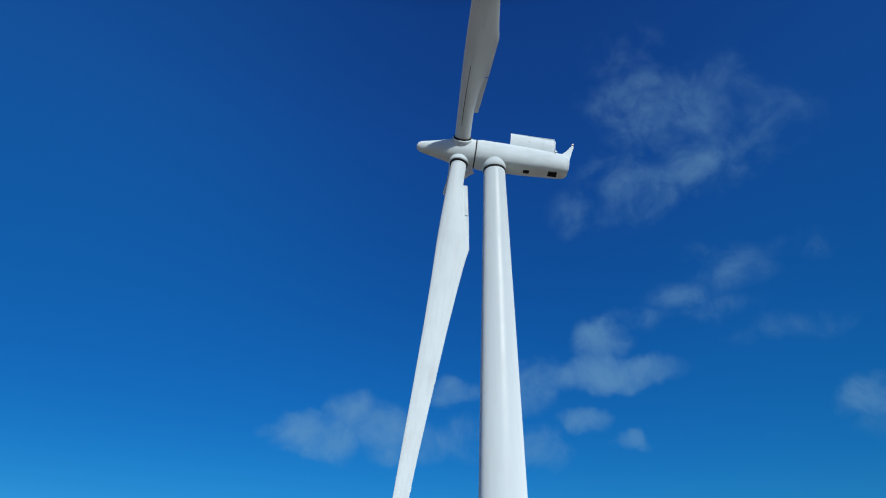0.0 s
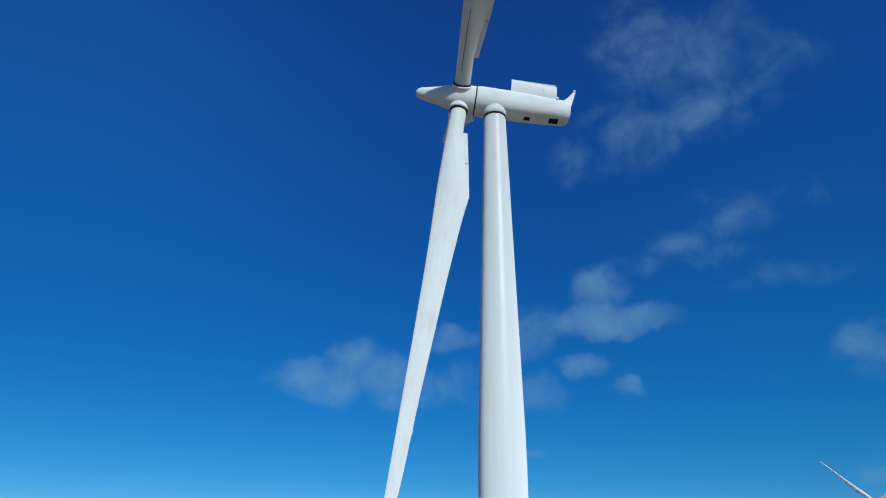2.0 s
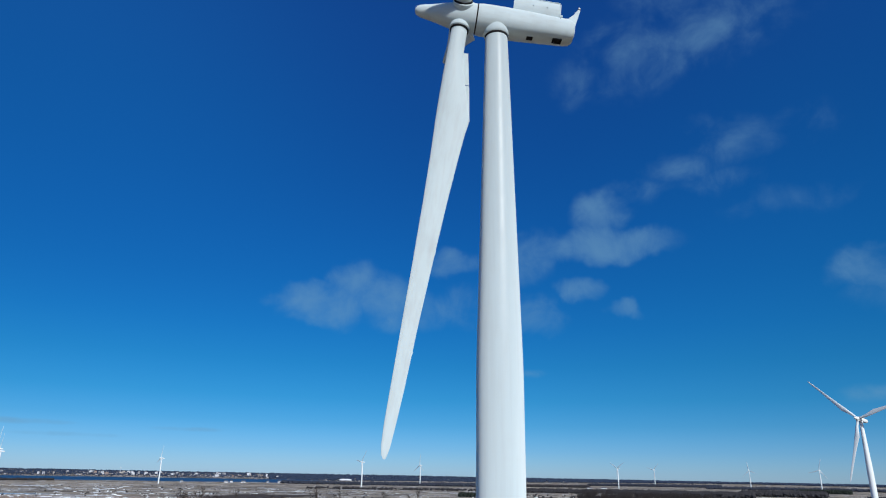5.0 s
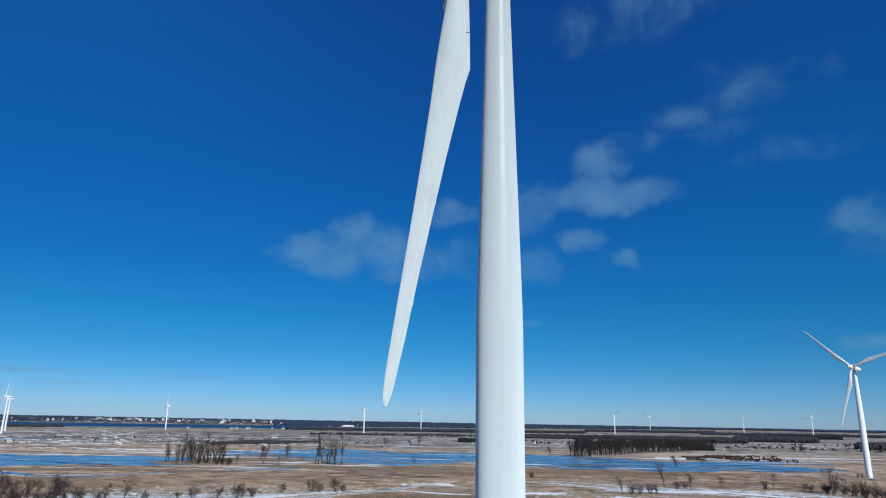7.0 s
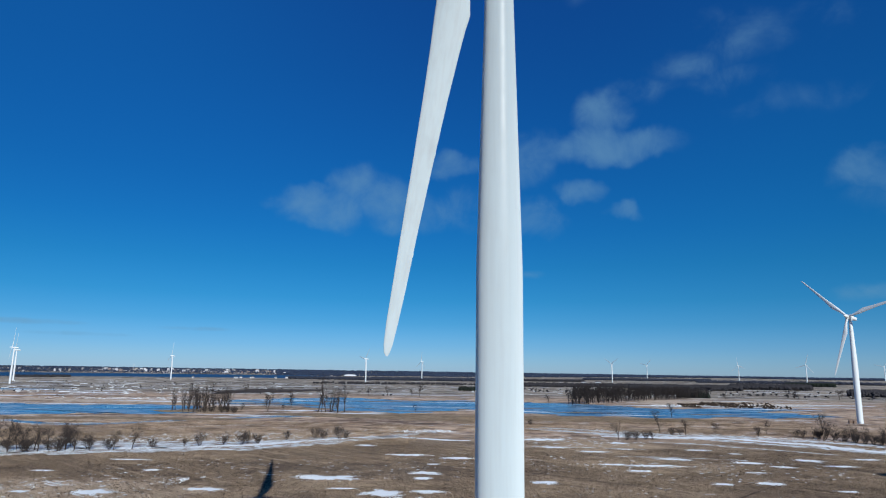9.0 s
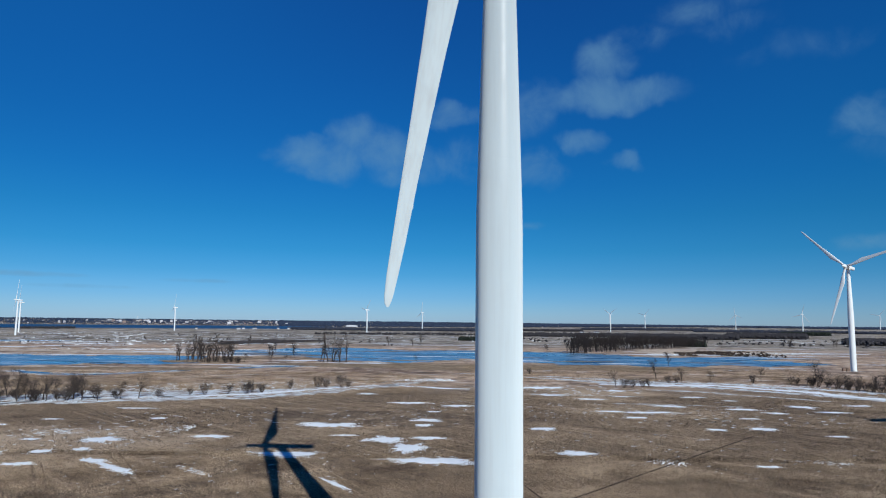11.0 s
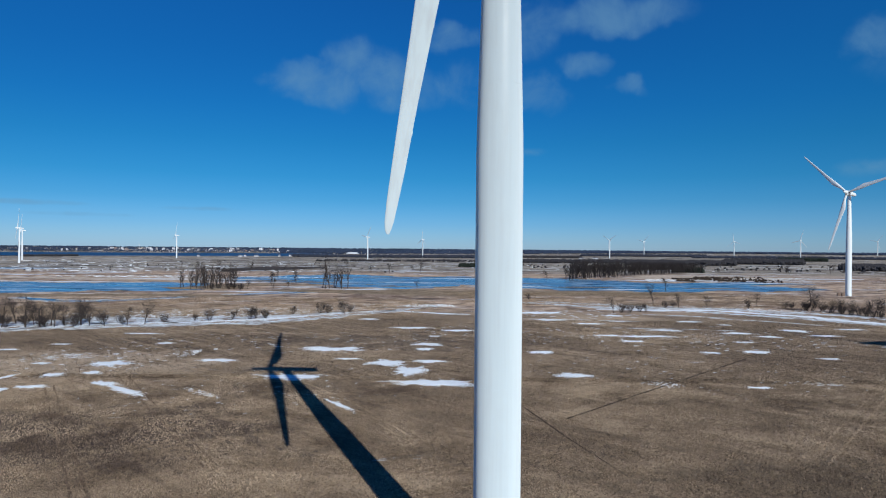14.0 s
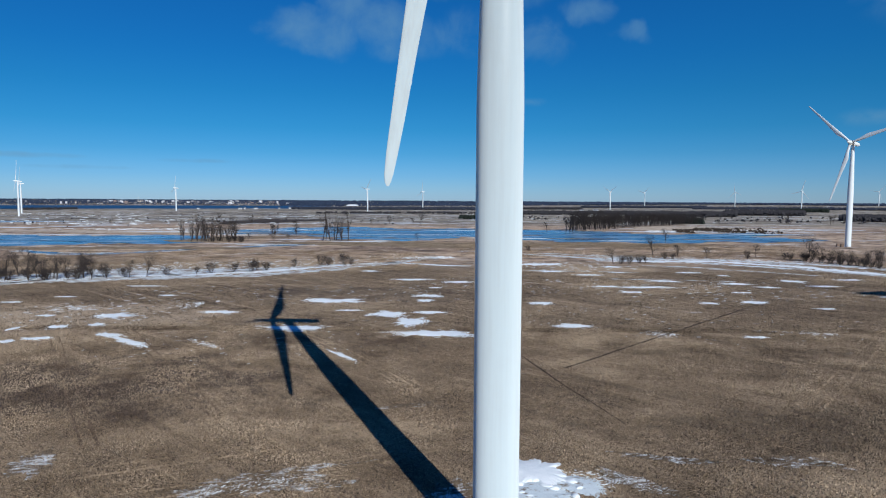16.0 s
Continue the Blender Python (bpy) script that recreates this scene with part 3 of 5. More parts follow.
def blade_rings(n=28, pad=0.0):
    """Sections of a blade from the root (z = 0) to the tip, leading edge at -x, trailing edge at +x."""
    rings = []
    # span, lead, trail, thickness, squareness of the root circle
    for z, lead, trail, th, circ in ((0.0, 0.86, 0.86, 1.72, 1), (1.6, 0.86, 0.88, 1.72, 1), (3.2, 0.86, 1.15, 1.6, 0.8), (5.5, 0.86, 1.75, 1.4, 0.5), (8.0, 0.84, 2.25, 1.15, 0.22), (10.2, 0.80, 2.55, 1.0, 0.06),
                                     (11.2, 0.77, 2.60, 0.92, 0.0), (12.4, 0.72, 2.42, 0.85, 0.0), (15.0, 0.62, 2.18, 0.7, 0.0), (20.0, 0.50, 1.80, 0.52, 0.0), (26.0, 0.42, 1.45, 0.38, 0.0), (32.0, 0.38, 1.12, 0.28, 0.0),
                                     (38.0, 0.33, 0.88, 0.28, 0.0), (41.0, 0.31, 0.70, 0.24, 0.0), (42.8, 0.22, 0.56, 0.19, 0.0), (43.5, 0.08, 0.42, 0.13, 0.0), (43.8, -0.12, 0.32, 0.03, 0.0)):
        r = []
        twist = radians(10.0 * (1 - min(z / 40, 1.0)) ** 2 if z > 3 else 10.0 * (37 / 40) ** 2)
        for i in range(n):
            a = 2 * math.pi * i / n
            c, s = math.cos(a), math.sin(a)
            foil_x = -lead + (lead + trail) * (0.5 + 0.5 * c)
            t = 0.5 + 0.5 * c
            foil_y = math.copysign(1, s) * th * 0.5 * 2.6 * math.sqrt(max(1 - t, 0)) * max(t, 0.0) ** 0.5 * (1.0 - 0.55 * t) + math.copysign(pad, s) if abs(s) > 1e-6 else 0.0
            circ_x, circ_y = 0.86 * c, 0.86 * s
            x, y = circ * circ_x + (1 - circ) * foil_x, circ * circ_y + (1 - circ) * foil_y
            r.append((x * math.cos(twist) - y * math.sin(twist), x * math.sin(twist) + y * math.cos(twist), z))
        rings.append(r)
    return rings


def mesh_of(key, build, material):
    if key not in MESHES:
        ob = part(key, build(), material)
        MESHES[key] = ob.data
        bpy.data.objects.remove(ob)
    return MESHES[key]


def blade_bm(n=28, pad=0.0):
    bm = bmesh.new()
    loft(bm, blade_rings(n, pad))
    return bm


def x_rings(sections, n=40, flat=0.0):
    """Rings round the x axis: position, radius, lift of the centre, squareness."""
    out = []
    for x, r, lift, sq in sections:
        row = []
        for i in range(n):
            a = 2 * math.pi * i / n
            c, s = math.cos(a), math.sin(a)
            k = (abs(c) ** (2 + 2 * sq) + abs(s) ** (2 + 2 * sq)) ** (-1 / (2 + 2 * sq))
            row.append((x, r * k * c, lift + r * k * s))
        out.append(row)
    return out


def nacelle_bm():
    bm = bmesh.new()
    loft(bm, x_rings([(1.62, 1.50, 0.0, 0.0), (1.66, 1.60, 0.0, 0.05), (2.2, 1.63, 0.0, 0.12), (4.5, 1.59, 0.0, 0.2), (7.0, 1.50, 0.0, 0.25), (9.5, 1.39, 0.0, 0.25), (11.2, 1.31, 0.0, 0.22), (11.75, 1.23, 0.02, 0.2), (12.05, 1.02, 0.06, 0.15), (12.15, 0.65, 0.1, 0.1)]))
    return bm


def spinner_bm():
    bm = bmesh.new()
    loft(bm, x_rings([(1.52, 1.50, 0, 0), (1.50, 1.60, 0, 0), (0.6, 1.62, 0, 0), (-0.4, 1.53, 0, 0), (-1.4, 1.30, 0, 0), (-2.6, 1.00, 0, 0), (-3.8, 0.76, 0, 0), (-4.5, 0.62, 0, 0), (-4.85, 0.45, 0, 0), (-5.0, 0.22, 0, 0), (-5.04, 0.03, 0, 0)]))
    return bm


def tower_profile(h0, h1):
    """Radius against height: a straight lower half and a tapered upper half."""
    z0 = [h0 + (h1 - h0) * i / 12 for i in range(13)]
    return [(tower_radius(z), z) for z in z0]


def tower_radius(z):
    return 2.09 if z < 41.5 else 2.09 - (2.09 - 1.18) * (z - 41.5) / (76.4 - 41.5)


def wind_turbine(x, y, yaw, rotor, pitch, label, group, detail=False, scale=1.0, hub_x=-3.72):
    """A three-bladed turbine on a tubular tower; the nose points to -x before it is turned by yaw."""
    base = new("wind_turbine")
    base.matrix_basis = pose(x, y, land(x, y), 0, 0, yaw) @ Matrix.Diagonal((scale, scale, scale, 1))
    tagged(base, label, "wind turbine", group)
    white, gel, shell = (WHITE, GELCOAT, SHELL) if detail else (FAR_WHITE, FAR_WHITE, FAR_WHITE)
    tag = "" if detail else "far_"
    # tower in three bolted sections
    for i, (a, b) in enumerate(((0.0, 20.5), (20.5, 47.0), (47.0, 76.4))):
        shared("tower_section", mesh_of(f"{tag}tower_{i}", lambda a=a, b=b: turned_solid(tower_profile(a + 0.003, b - 0.003), 64 if detail else 24), white), base)
    for z in (20.5, 47.0):
        shared("flange_seam", mesh_of(f"{tag}seam_{z}", lambda z=z: turned_solid([(tower_radius(z) - 0.02, z - 0.06), (tower_radius(z) - 0.006, z - 0.02), (tower_radius(z) - 0.006, z + 0.02), (tower_radius(z) - 0.02, z + 0.06)], 64 if detail else 24), white), base)
    shared("foundation", mesh_of(f"{tag}foundation", lambda: turned_solid([(2.9, -0.4), (2.9, 0.16), (2.8, 0.24), (2.0, 0.26)], 40), CONCRETE), base, None, "round concrete foundation plinth")
    door = bmesh.new()
    box(door, -0.45, 0.45, -2.16, -2.0, 1.2, 3.3, 0.05)
    shared("door", mesh_of(f"{tag}door", lambda: door, white) if f"{tag}door" not in MESHES else MESHES[f"{tag}door"], base, pose(0, 0, 0, 0, 0, -70))
    if f"{tag}stairs" not in MESHES:
        st = bmesh.new()
        for s in range(6):
            box(st, -0.5, 0.5, -3.9 + s * 0.28, -3.6 + s * 0.28, 0.16 + s * 0.17, 0.20 + s * 0.17)
        box(st, -0.6, 0.6, -2.6, -2.05, 1.12, 1.18)
        for sx in (-0.52, 0.52):
            loft(st, [ring(0.03, 0.1, 6, sx, -3.9), ring(0.03, 1.15, 6, sx, -3.9)])
            loft(st, [ring(0.03, 1.1, 6, sx, -2.5), ring(0.03, 2.2, 6, sx, -2.5)])
        mesh_of(f"{tag}stairs", lambda: st, STEEL)
    shared("steps", MESHES[f"{tag}stairs"], base, pose(0, 0, 0, 0, 0, -70), "galvanised steel access steps")
    # head
    head = Matrix.Translation((hub_x, 0, 78.9)) @ pose(0, 0, 0, 0, TILT, 0)
    body = shared("nacelle", mesh_of(f"{tag}nacelle", nacelle_bm, shell), base, head, "white fibreglass nacelle")
    shared("yaw_fairing", mesh_of(f"{tag}fairing", lambda: turned_solid([(1.26, 76.62), (1.33, 76.70), (1.38, 76.95), (1.40, 77.30), (1.36, 77.75)], 48), shell), base)
    shared("yaw_gap", mesh_of(f"{tag}yaw_gap", lambda: turned_solid([(1.12, 76.34), (1.25, 76.42), (1.25, 76.60), (1.12, 76.66)], 48), SEAL), base, None, "dark yaw bearing gap")
    nose = shared("spinner", mesh_of(f"{tag}spinner", spinner_bm, shell), base, head, "pointed white spinner")
    for i in range(3):
        m = head @ pose(0, 0, 0, rotor + 120 * i, 0, 0) @ pose(0, 0, 0, 0, -CONE, 0)
        ob = shared("blade", mesh_of(f"{tag}blade", lambda: blade_bm(40, 0.0) if detail else blade_bm(16, 0.13), gel), base, m @ pose(0, 0, 1.75, 0, 0, pitch), "long tapered white fibreglass blade")
        shared("root_socket", mesh_of(f"{tag}socket", lambda: turned_solid([(1.05, 0.9), (1.12, 1.3), (1.10, 1.62), (1.02, 1.70)], 36), shell), base, m)
        shared("root_seal", mesh_of(f"{tag}seal", lambda: turned_solid([(0.90, 1.66), (1.0, 1.70), (1.0, 1.82), (0.93, 1.86)], 36), SEAL), ob, Matrix.Translation((0, 0, -1.75)), "black rubber root seal")
        if detail:
            dress_blade(ob)
    if detail:
        dress_head(body, nose)
    return base


def dress_blade(ob):
    """Trailing-edge flaps and the dark stall strips of the near blades."""
    def flap(z0, z1, x0, x1):
        bm = bmesh.new()
        rows = []
        for z, x in ((z0, x0), (z1, x1)):
            a = radians(10.0 * (1 - z / 40) ** 2)
            rows.append([(px * math.cos(a) - py * math.sin(a), px * math.sin(a) + py * math.cos(a), z) for px, py in ((x * 0.45, -0.05), (x, -0.015), (x, 0.015), (x * 0.45, 0.05))])
        loft(bm, rows)
        return bm
    for key, a in (("flap_a", (2.9, 6.75, 1.38, 2.02)), ("flap_b", (6.85, 11.0, 2.04, 2.66)), ("flap_c", (25.0, 25.4, 1.53, 1.51)), ("flap_d", (34.6, 35.0, 1.05, 1.03))):
        shared("trailing_edge_flap", mesh_of(key, lambda a=a: flap(*a), GELCOAT), ob)
    rings = blade_rings(40)[1:5]
    for i in (27,):
        if f"strip_{i}" not in MESHES:
            bm = bmesh.new()
            rows = []
            for r in rings:
                p, q = Vector(r[i]), Vector(r[i + 1])
                out = Vector((p.x, p.y, 0)).normalized() * 0.014
                d = (q - p).normalized() * 0.055
                rows.append([p - out, p + out, p + d + out, p + d - out])
            loft(bm, rows)
            mesh_of(f"strip_{i}", lambda: bm, SEAL)
        shared("stall_strip", MESHES[f"strip_{i}"], ob, None, "thin dark strip along the blade root")


def dress_head(body, nose):
    """Open roof hatch, wind mast, vents, rails and seams of the near nacelle."""
    # raised half of the roof hatch, a curved shell standing on the near flank
    bm = bmesh.new()
    outer, inner = [], []
    for x in (5.3, 10.3):
        o, q = [], []
        for i in range(13):
            k = i / 12
            y, z = -1.00 - 0.30 * math.sin(k * math.pi * 0.8), 0.98 - 0.03 * (x - 5.3) + 1.98 * k
            o.append((x, y + 0.18 * k * k, z))
            q.append((x, y + 0.06 + 0.18 * k * k, z))
        outer.append(o)
        inner.append(q)
    loft(bm, [outer[0] + inner[0][::-1], outer[1] + inner[1][::-1]])
    hatch = part("roof_hatch", bm, SHELL, body, "open curved white roof hatch", True, 40)
    part("hatch_lip", box(bmesh.new(), 5.28, 10.32, -1.06, -0.90, 2.83, 2.90, 0.02), SHELL, hatch)
    part("hinge_rail", box(bmesh.new(), 5.28, 10.32, -1.10, -0.96, 0.84, 0.92, 0.02), STEEL, hatch)
    for x in (5.54, 8.0, 10.4):
        bm = box(bmesh.new(), x - 0.04, x + 0.04, -0.98, -0.90, 1.0, 2.75, 0.01)
        part("stiffener", bm, SHELL, hatch)
    for x in (7.4, 8.9):
        bm = bmesh.new()
        bmesh.ops.create_uvsphere(bm, u_segments=10, v_segments=6, radius=0.07, matrix=Matrix.Translation((x, -1.27, 1.9)))
        part("bolt_cap", bm, WHITE, hatch)
    for x in (5.3, 10.4):
        bm = bmesh.new()
        bmesh.ops.create_uvsphere(bm, u_segments=10, v_segments=6, radius=0.06, matrix=Matrix.Translation((x, -1.14, 0.86)))
        part("latch", bm, SEAL, hatch)
    part("hatch_rim", box(bmesh.new(), 5.3, 10.7, -0.9, 0.9, 1.3, 1.5, 0.05), SHELL, body)
    part("roof_box", box(bmesh.new(), 10.72, 11.45, -0.35, 0.35, 1.2, 1.62, 0.04), SHELL, body)
    # swept fin at the tail with the wind sensor on its tip
    bm = bmesh.new()
    loft(bm, [[(10.7, -0.6, 0.9), (12.15, -0.4, 0.4), (12.15, 0.4, 0.4), (10.7, 0.6, 0.9)], [(11.35, -0.36, 1.55), (12.3, -0.26, 1.2), (12.3, 0.26, 1.2), (11.35, 0.36, 1.55)], [(11.95, -0.22, 2.3), (12.5, -0.18, 2.1), (12.5, 0.18, 2.1), (11.95, 0.22, 2.3)], [(12.45, -0.13, 3.15), (12.72, -0.11, 3.1), (12.72, 0.11, 3.1), (12.45, 0.13, 3.15)]])
    fin = part("tail_fin", bm, SHELL, body, "swept white tail fin")
    part("wind_sensor", turned_solid([(0.05, 3.0), (0.06, 3.28), (0.15, 3.3), (0.15, 3.48), (0.04, 3.54)], 12), STEEL, fin, "small grey wind sensor").location = (12.6, 0, 0)
    # vents low on the flank
    for x0, x1, y0, y1 in ((7.1, 7.77, -0.40, 0.15), (9.85, 10.85, -0.55, 0.25)):
        zb = -1.53 if x0 < 9 else -1.395
        vent = part("vent_frame", box(bmesh.new(), x0, x1, y0, y1, zb, -1.1, 0.02), GRILLE, body, "black ventilation grille")
        k = int((x1 - x0) / 0.14)
        for i in range(k):
            xx = x0 + (i + 0.5) * (x1 - x0) / k
            part("slat", box(bmesh.new(), xx - 0.02, xx + 0.02, y0 + 0.04, y1 - 0.04, zb - 0.015, zb + 0.06), SEAL, vent)
    # joint between spinner and nacelle
    bm = bmesh.new()
    loft(bm, x_rings([(1.50, 1.54, 0, 0), (1.50, 1.575, 0, 0), (1.66, 1.575, 0, 0), (1.66, 1.54, 0, 0)]))
    part("seal_ring", bm, SEAL, body, "dark gap between spinner and nacelle")
    for x in (4.9, 8.9):
        bm = bmesh.new()
        loft(bm, x_rings([(x, 1.2, 0, 0.23), (x, 1.588 - (x - 4.9) * 0.042, 0, 0.23), (x + 0.04, 1.588 - (x - 4.9) * 0.042, 0, 0.23), (x + 0.04, 1.2, 0, 0.23)]))
        part("panel_joint", bm, SHELL, body)


TOWER = (4.98, 57.8)
wind_turbine(*TOWER, 4.2, 179.0, 0.0, "tall white wind turbine, parked, roof hatch open, in a snowy field", "wind farm", True)
FACING = math.degrees(math.atan2(0.545, 0.838))
RUN = "white three-bladed wind turbine standing in far winter fields"
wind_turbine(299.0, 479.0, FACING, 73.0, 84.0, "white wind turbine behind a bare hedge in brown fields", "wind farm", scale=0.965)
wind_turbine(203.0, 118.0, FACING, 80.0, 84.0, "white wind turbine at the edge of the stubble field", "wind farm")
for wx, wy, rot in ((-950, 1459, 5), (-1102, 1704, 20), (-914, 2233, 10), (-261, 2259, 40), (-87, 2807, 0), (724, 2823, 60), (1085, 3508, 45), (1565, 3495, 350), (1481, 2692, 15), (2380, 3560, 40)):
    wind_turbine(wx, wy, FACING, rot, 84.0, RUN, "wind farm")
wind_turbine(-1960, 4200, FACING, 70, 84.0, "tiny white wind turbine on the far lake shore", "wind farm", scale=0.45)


def thin_snow(cx, cy, rx, ry, turn, seed):
    ob = sheet("thin_snow", cx, cy, rx, ry, turn, seed, 0.5, 0.012 + 0.003 * seed, 0, LACE, 150, 3.6)
    return tagged(ob, "wisps of melting snow caught among dry stubble", "snow", "wisps of snow near the tower")


snow(-34.6, 208.2, 8.5, 5.9, 0, 1)
snow(-15.6, 184.2, 5.0, 4.3, 0, 2)
snow(-9.0, 172.5, 4.5, 6.1, 0, 3)
snow(-1.5, 157.4, 9.7, 4.9, 0, 4)
snow(-3.2, 187.2, 4.6, 2.4, 0, 5)
snow(-91.2, 179.5, 5.1, 4.4, 0, 6)
snow(-97.6, 163.1, 2.7, 3.2, 0, 7)
snow(-94.2, 149.2, 3.5, 2.0, 0, 8)
snow(-107.1, 160.6, 1.3, 3.0, 0, 9)
snow(-99.0, 146.1, 1.7, 2.3, 0, 10)
snow(-110.0, 178.7, 2.2, 1.9, 0, 11)
snow(-89.5, 166.2, 2.3, 2.7, 0, 12)
snow(-37.5, 163.3, 8.5, 3.7, 0, 13)
snow(-64.0, 185.8, 5.1, 2.7, 0, 14)
snow(-4.9, 220.9, 4.6, 3.3, 0, 15)
snow(-5.6, 209.6, 2.4, 3.0, 0, 16)
snow(34.4, 168.4, 5.2, 3.3, 0, 17)
snow(31.3, 205.7, 3.6, 3.3, 0, 18)
snow(101.4, 210.1, 4.7, 4.8, 0, 19)
snow(144.3, 266.8, 4.4, 6.2, 0, 20)
snow(116.2, 257.1, 7.2, 3.8, 0, 21)
snow(124.3, 247.4, 4.1, 3.6, 0, 22)
snow(67.9, 232.1, 3.8, 2.6, 0, 23)
snow(90.8, 265.1, 6.2, 4.1, 0, 24)
snow(85.9, 207.6, 2.9, 2.5, 0, 25)
snow(117.9, 197.8, 3.3, 1.6, 0, 26)
snow(76.0, 155.0, 2.9, 1.7, 0, 27)
snow(155.5, 222.0, 3.3, 5.6, 0, 28)
snow(51.3, 332.3, 10.9, 7.5, 0, 29)
snow(49.3, 300.1, 6.0, 4.4, 0, 30)
snow(64.8, 286.0, 6.0, 3.2, 0, 31)
snow(84.2, 322.6, 5.2, 5.0, 0, 32)
snow(80.2, 296.9, 3.5, 2.5, 0, 33)
snow(-12.4, 265.9, 7.4, 2.7, 0, 34)
snow(7.0, 258.5, 5.8, 3.2, 0, 35)
snow(-2.8, 241.2, 2.2, 1.7, 0, 36)
snow(173.3, 353.2, 5.4, 4.8, 0, 37)
snow(147.9, 251.6, 6.0, 2.5, 0, 38)
snow(-33.5, 296.9, 3.8, 3.5, 0, 39)
snow(172.0, 272.6, 6.4, 2.9, 0, 40)
snow(112.8, 297.4, 4.8, 3.5, 0, 41)
snow(124.0, 285.6, 2.7, 2.4, 0, 42)
snow(-135.0, 201.9, 3.7, 1.6, 0, 43)
snow(-92.6, 218.1, 2.7, 1.8, 0, 44)
snow(-110.4, 241.3, 6.5, 1.7, 0, 45)
snow(-125.0, 213.7, 2.9, 1.3, 0, 46)
snow(-27.2, 190.3, 3.5, 1.1, 0, 47)
snow(77.7, 245.4, 10.3, 3.5, 0, 48)
snow(63.1, 247.2, 5.8, 3.0, 0, 49)
snow(21.5, 224.6, 2.6, 1.4, 0, 50)
snow(108.1, 232.2, 3.4, 1.6, 0, 51)
lace(-77.1, 198.7, 3.0, 7.5, 26, 1, (0.5, 1.3))
snow(-71.0, 146.0, 9.5, 1.4, -39, 61, 0.7)
snow(-80.0, 153.5, 4.0, 2.2, -30, 62, 0.6)
snow(-20.9, 134.2, 6.0, 0.8, -50, 63, 0.8)
lace(-53.5, 144.8, 8.0, 1.2, 30, 10, (0.3, 0.9), -42)
lace(53.7, 157.8, 5.0, 4.2, 40, 6, (0.4, 1.1))
lace(91.0, 160.5, 8.0, 2.2, 36, 8, (0.4, 1.0), -12)
lace(-109.4, 191.2, 6.0, 6.0, 26, 12, (0.6, 1.4))
thin_snow(-20.2, 72.0, 8.5, 2.6, 16, 4)
thin_snow(-17.5, 76.2, 9.5, 0.9, 20, 5)
thin_snow(22.5, 73.6, 5.6, 1.7, -42, 7)
thin_snow(43.9, 79.8, 6.0, 1.9, -10, 9)
thin_snow(29.0, 80.4, 6.5, 0.9, -14, 13)
thin_snow(-5.4, 101.2, 4.2, 1.1, 22, 11)
thin_snow(-50.0, 77.0, 2.4, 4.0, 10, 14)
thin_snow(1.2, 66.5, 3.4, 5.5, 0, 16)
lace(16.8, 73.6, 3.6, 3.0, 60, 15, (0.12, 0.6), -30)
lace(22.5, 73.6, 5.2, 1.4, 50, 7, (0.10, 0.4), -42)
lace(-20.7, 72.5, 7.5, 2.0, 120, 4, (0.08, 0.36), 16)
# drift round the foot of the tower
for i, (x, y, rx, ry, turn, h, m) in enumerate(((11.2, 75.6, 4.0, 3.9, -10, 0.38, SNOW), (15.4, 72.4, 3.6, 2.4, -35, 0.12, PACK), (10.6, 69.5, 4.4, 3.6, 0, 0.22, PACK), (1.8, 66.0, 1.8, 4.4, 10, 0.08, PACK), (4.0, 52.5, 6.0, 1.8, 0, 0.08, PACK))):
    CLEARED.append((x, y, rx * 0.8, ry * 0.8, turn))
    tagged(sheet("snow_patch", x, y, rx, ry, turn, 180 + i, 0.32, 0.02 + 0.006 * i, h, m, 200, 3.0), "old snow with brown tufts round the tower foot", "snow", "snow round the tower foot")
rnd = random.Random(77)
for i in range(16):
    x, y = rnd.uniform(8.2, 16.5), rnd.uniform(67.5, 73.5)
    tagged(sheet("snow_clod", x, y, rnd.uniform(0.35, 0.8), rnd.uniform(0.3, 0.6), rnd.uniform(0, 180), 700 + i, 0.3, 0.16, rnd.uniform(0.15, 0.32), SNOW, 28, 3.0), "rounded hump of trodden snow by the tower", "snow", "humps of snow by the tower")
# mottled snow beside the ditch and hedge
lace(-170, 250, 26, 12, 160, 34, (0.8, 3.2), 40)
lace(-120, 300, 50, 16, 160, 35, (0.6, 2.4), 14)
lace(-150, 262, 42, 9, 150, 21, (0.8, 3.2), 12)
lace(-95, 284, 34, 8, 110, 22, (0.8, 2.8), 16)
lace(-50, 312, 34, 8, 90, 23, (0.7, 2.4), 42)
lace(-8, 372, 14, 7, 70, 24, (0.7, 2.6), 10)
lace(110, 362, 44, 9, 120, 25, (0.8, 3.0), -28)
lace(180, 325, 48, 10, 120, 26, (0.8, 3.0), -50)
lace(60, 330, 50, 26, 70, 27, (0.7, 2.4), -8)
lace(-100, 185, 26, 26, 80, 28, (0.4, 1.5), 0)
lace(-60, 225, 60, 26, 80, 29, (0.4, 1.6), 0)
lace(90, 240, 70, 34, 110, 30, (0.5, 1.8), -6)
lace(20, 250, 40, 30, 50, 31, (0.4, 1.6), 0)
lace(70, 175, 50, 30, 60, 32, (0.3, 1.1), -10)
lace(-40, 150, 40, 24, 60, 33, (0.25, 0.9), 20)
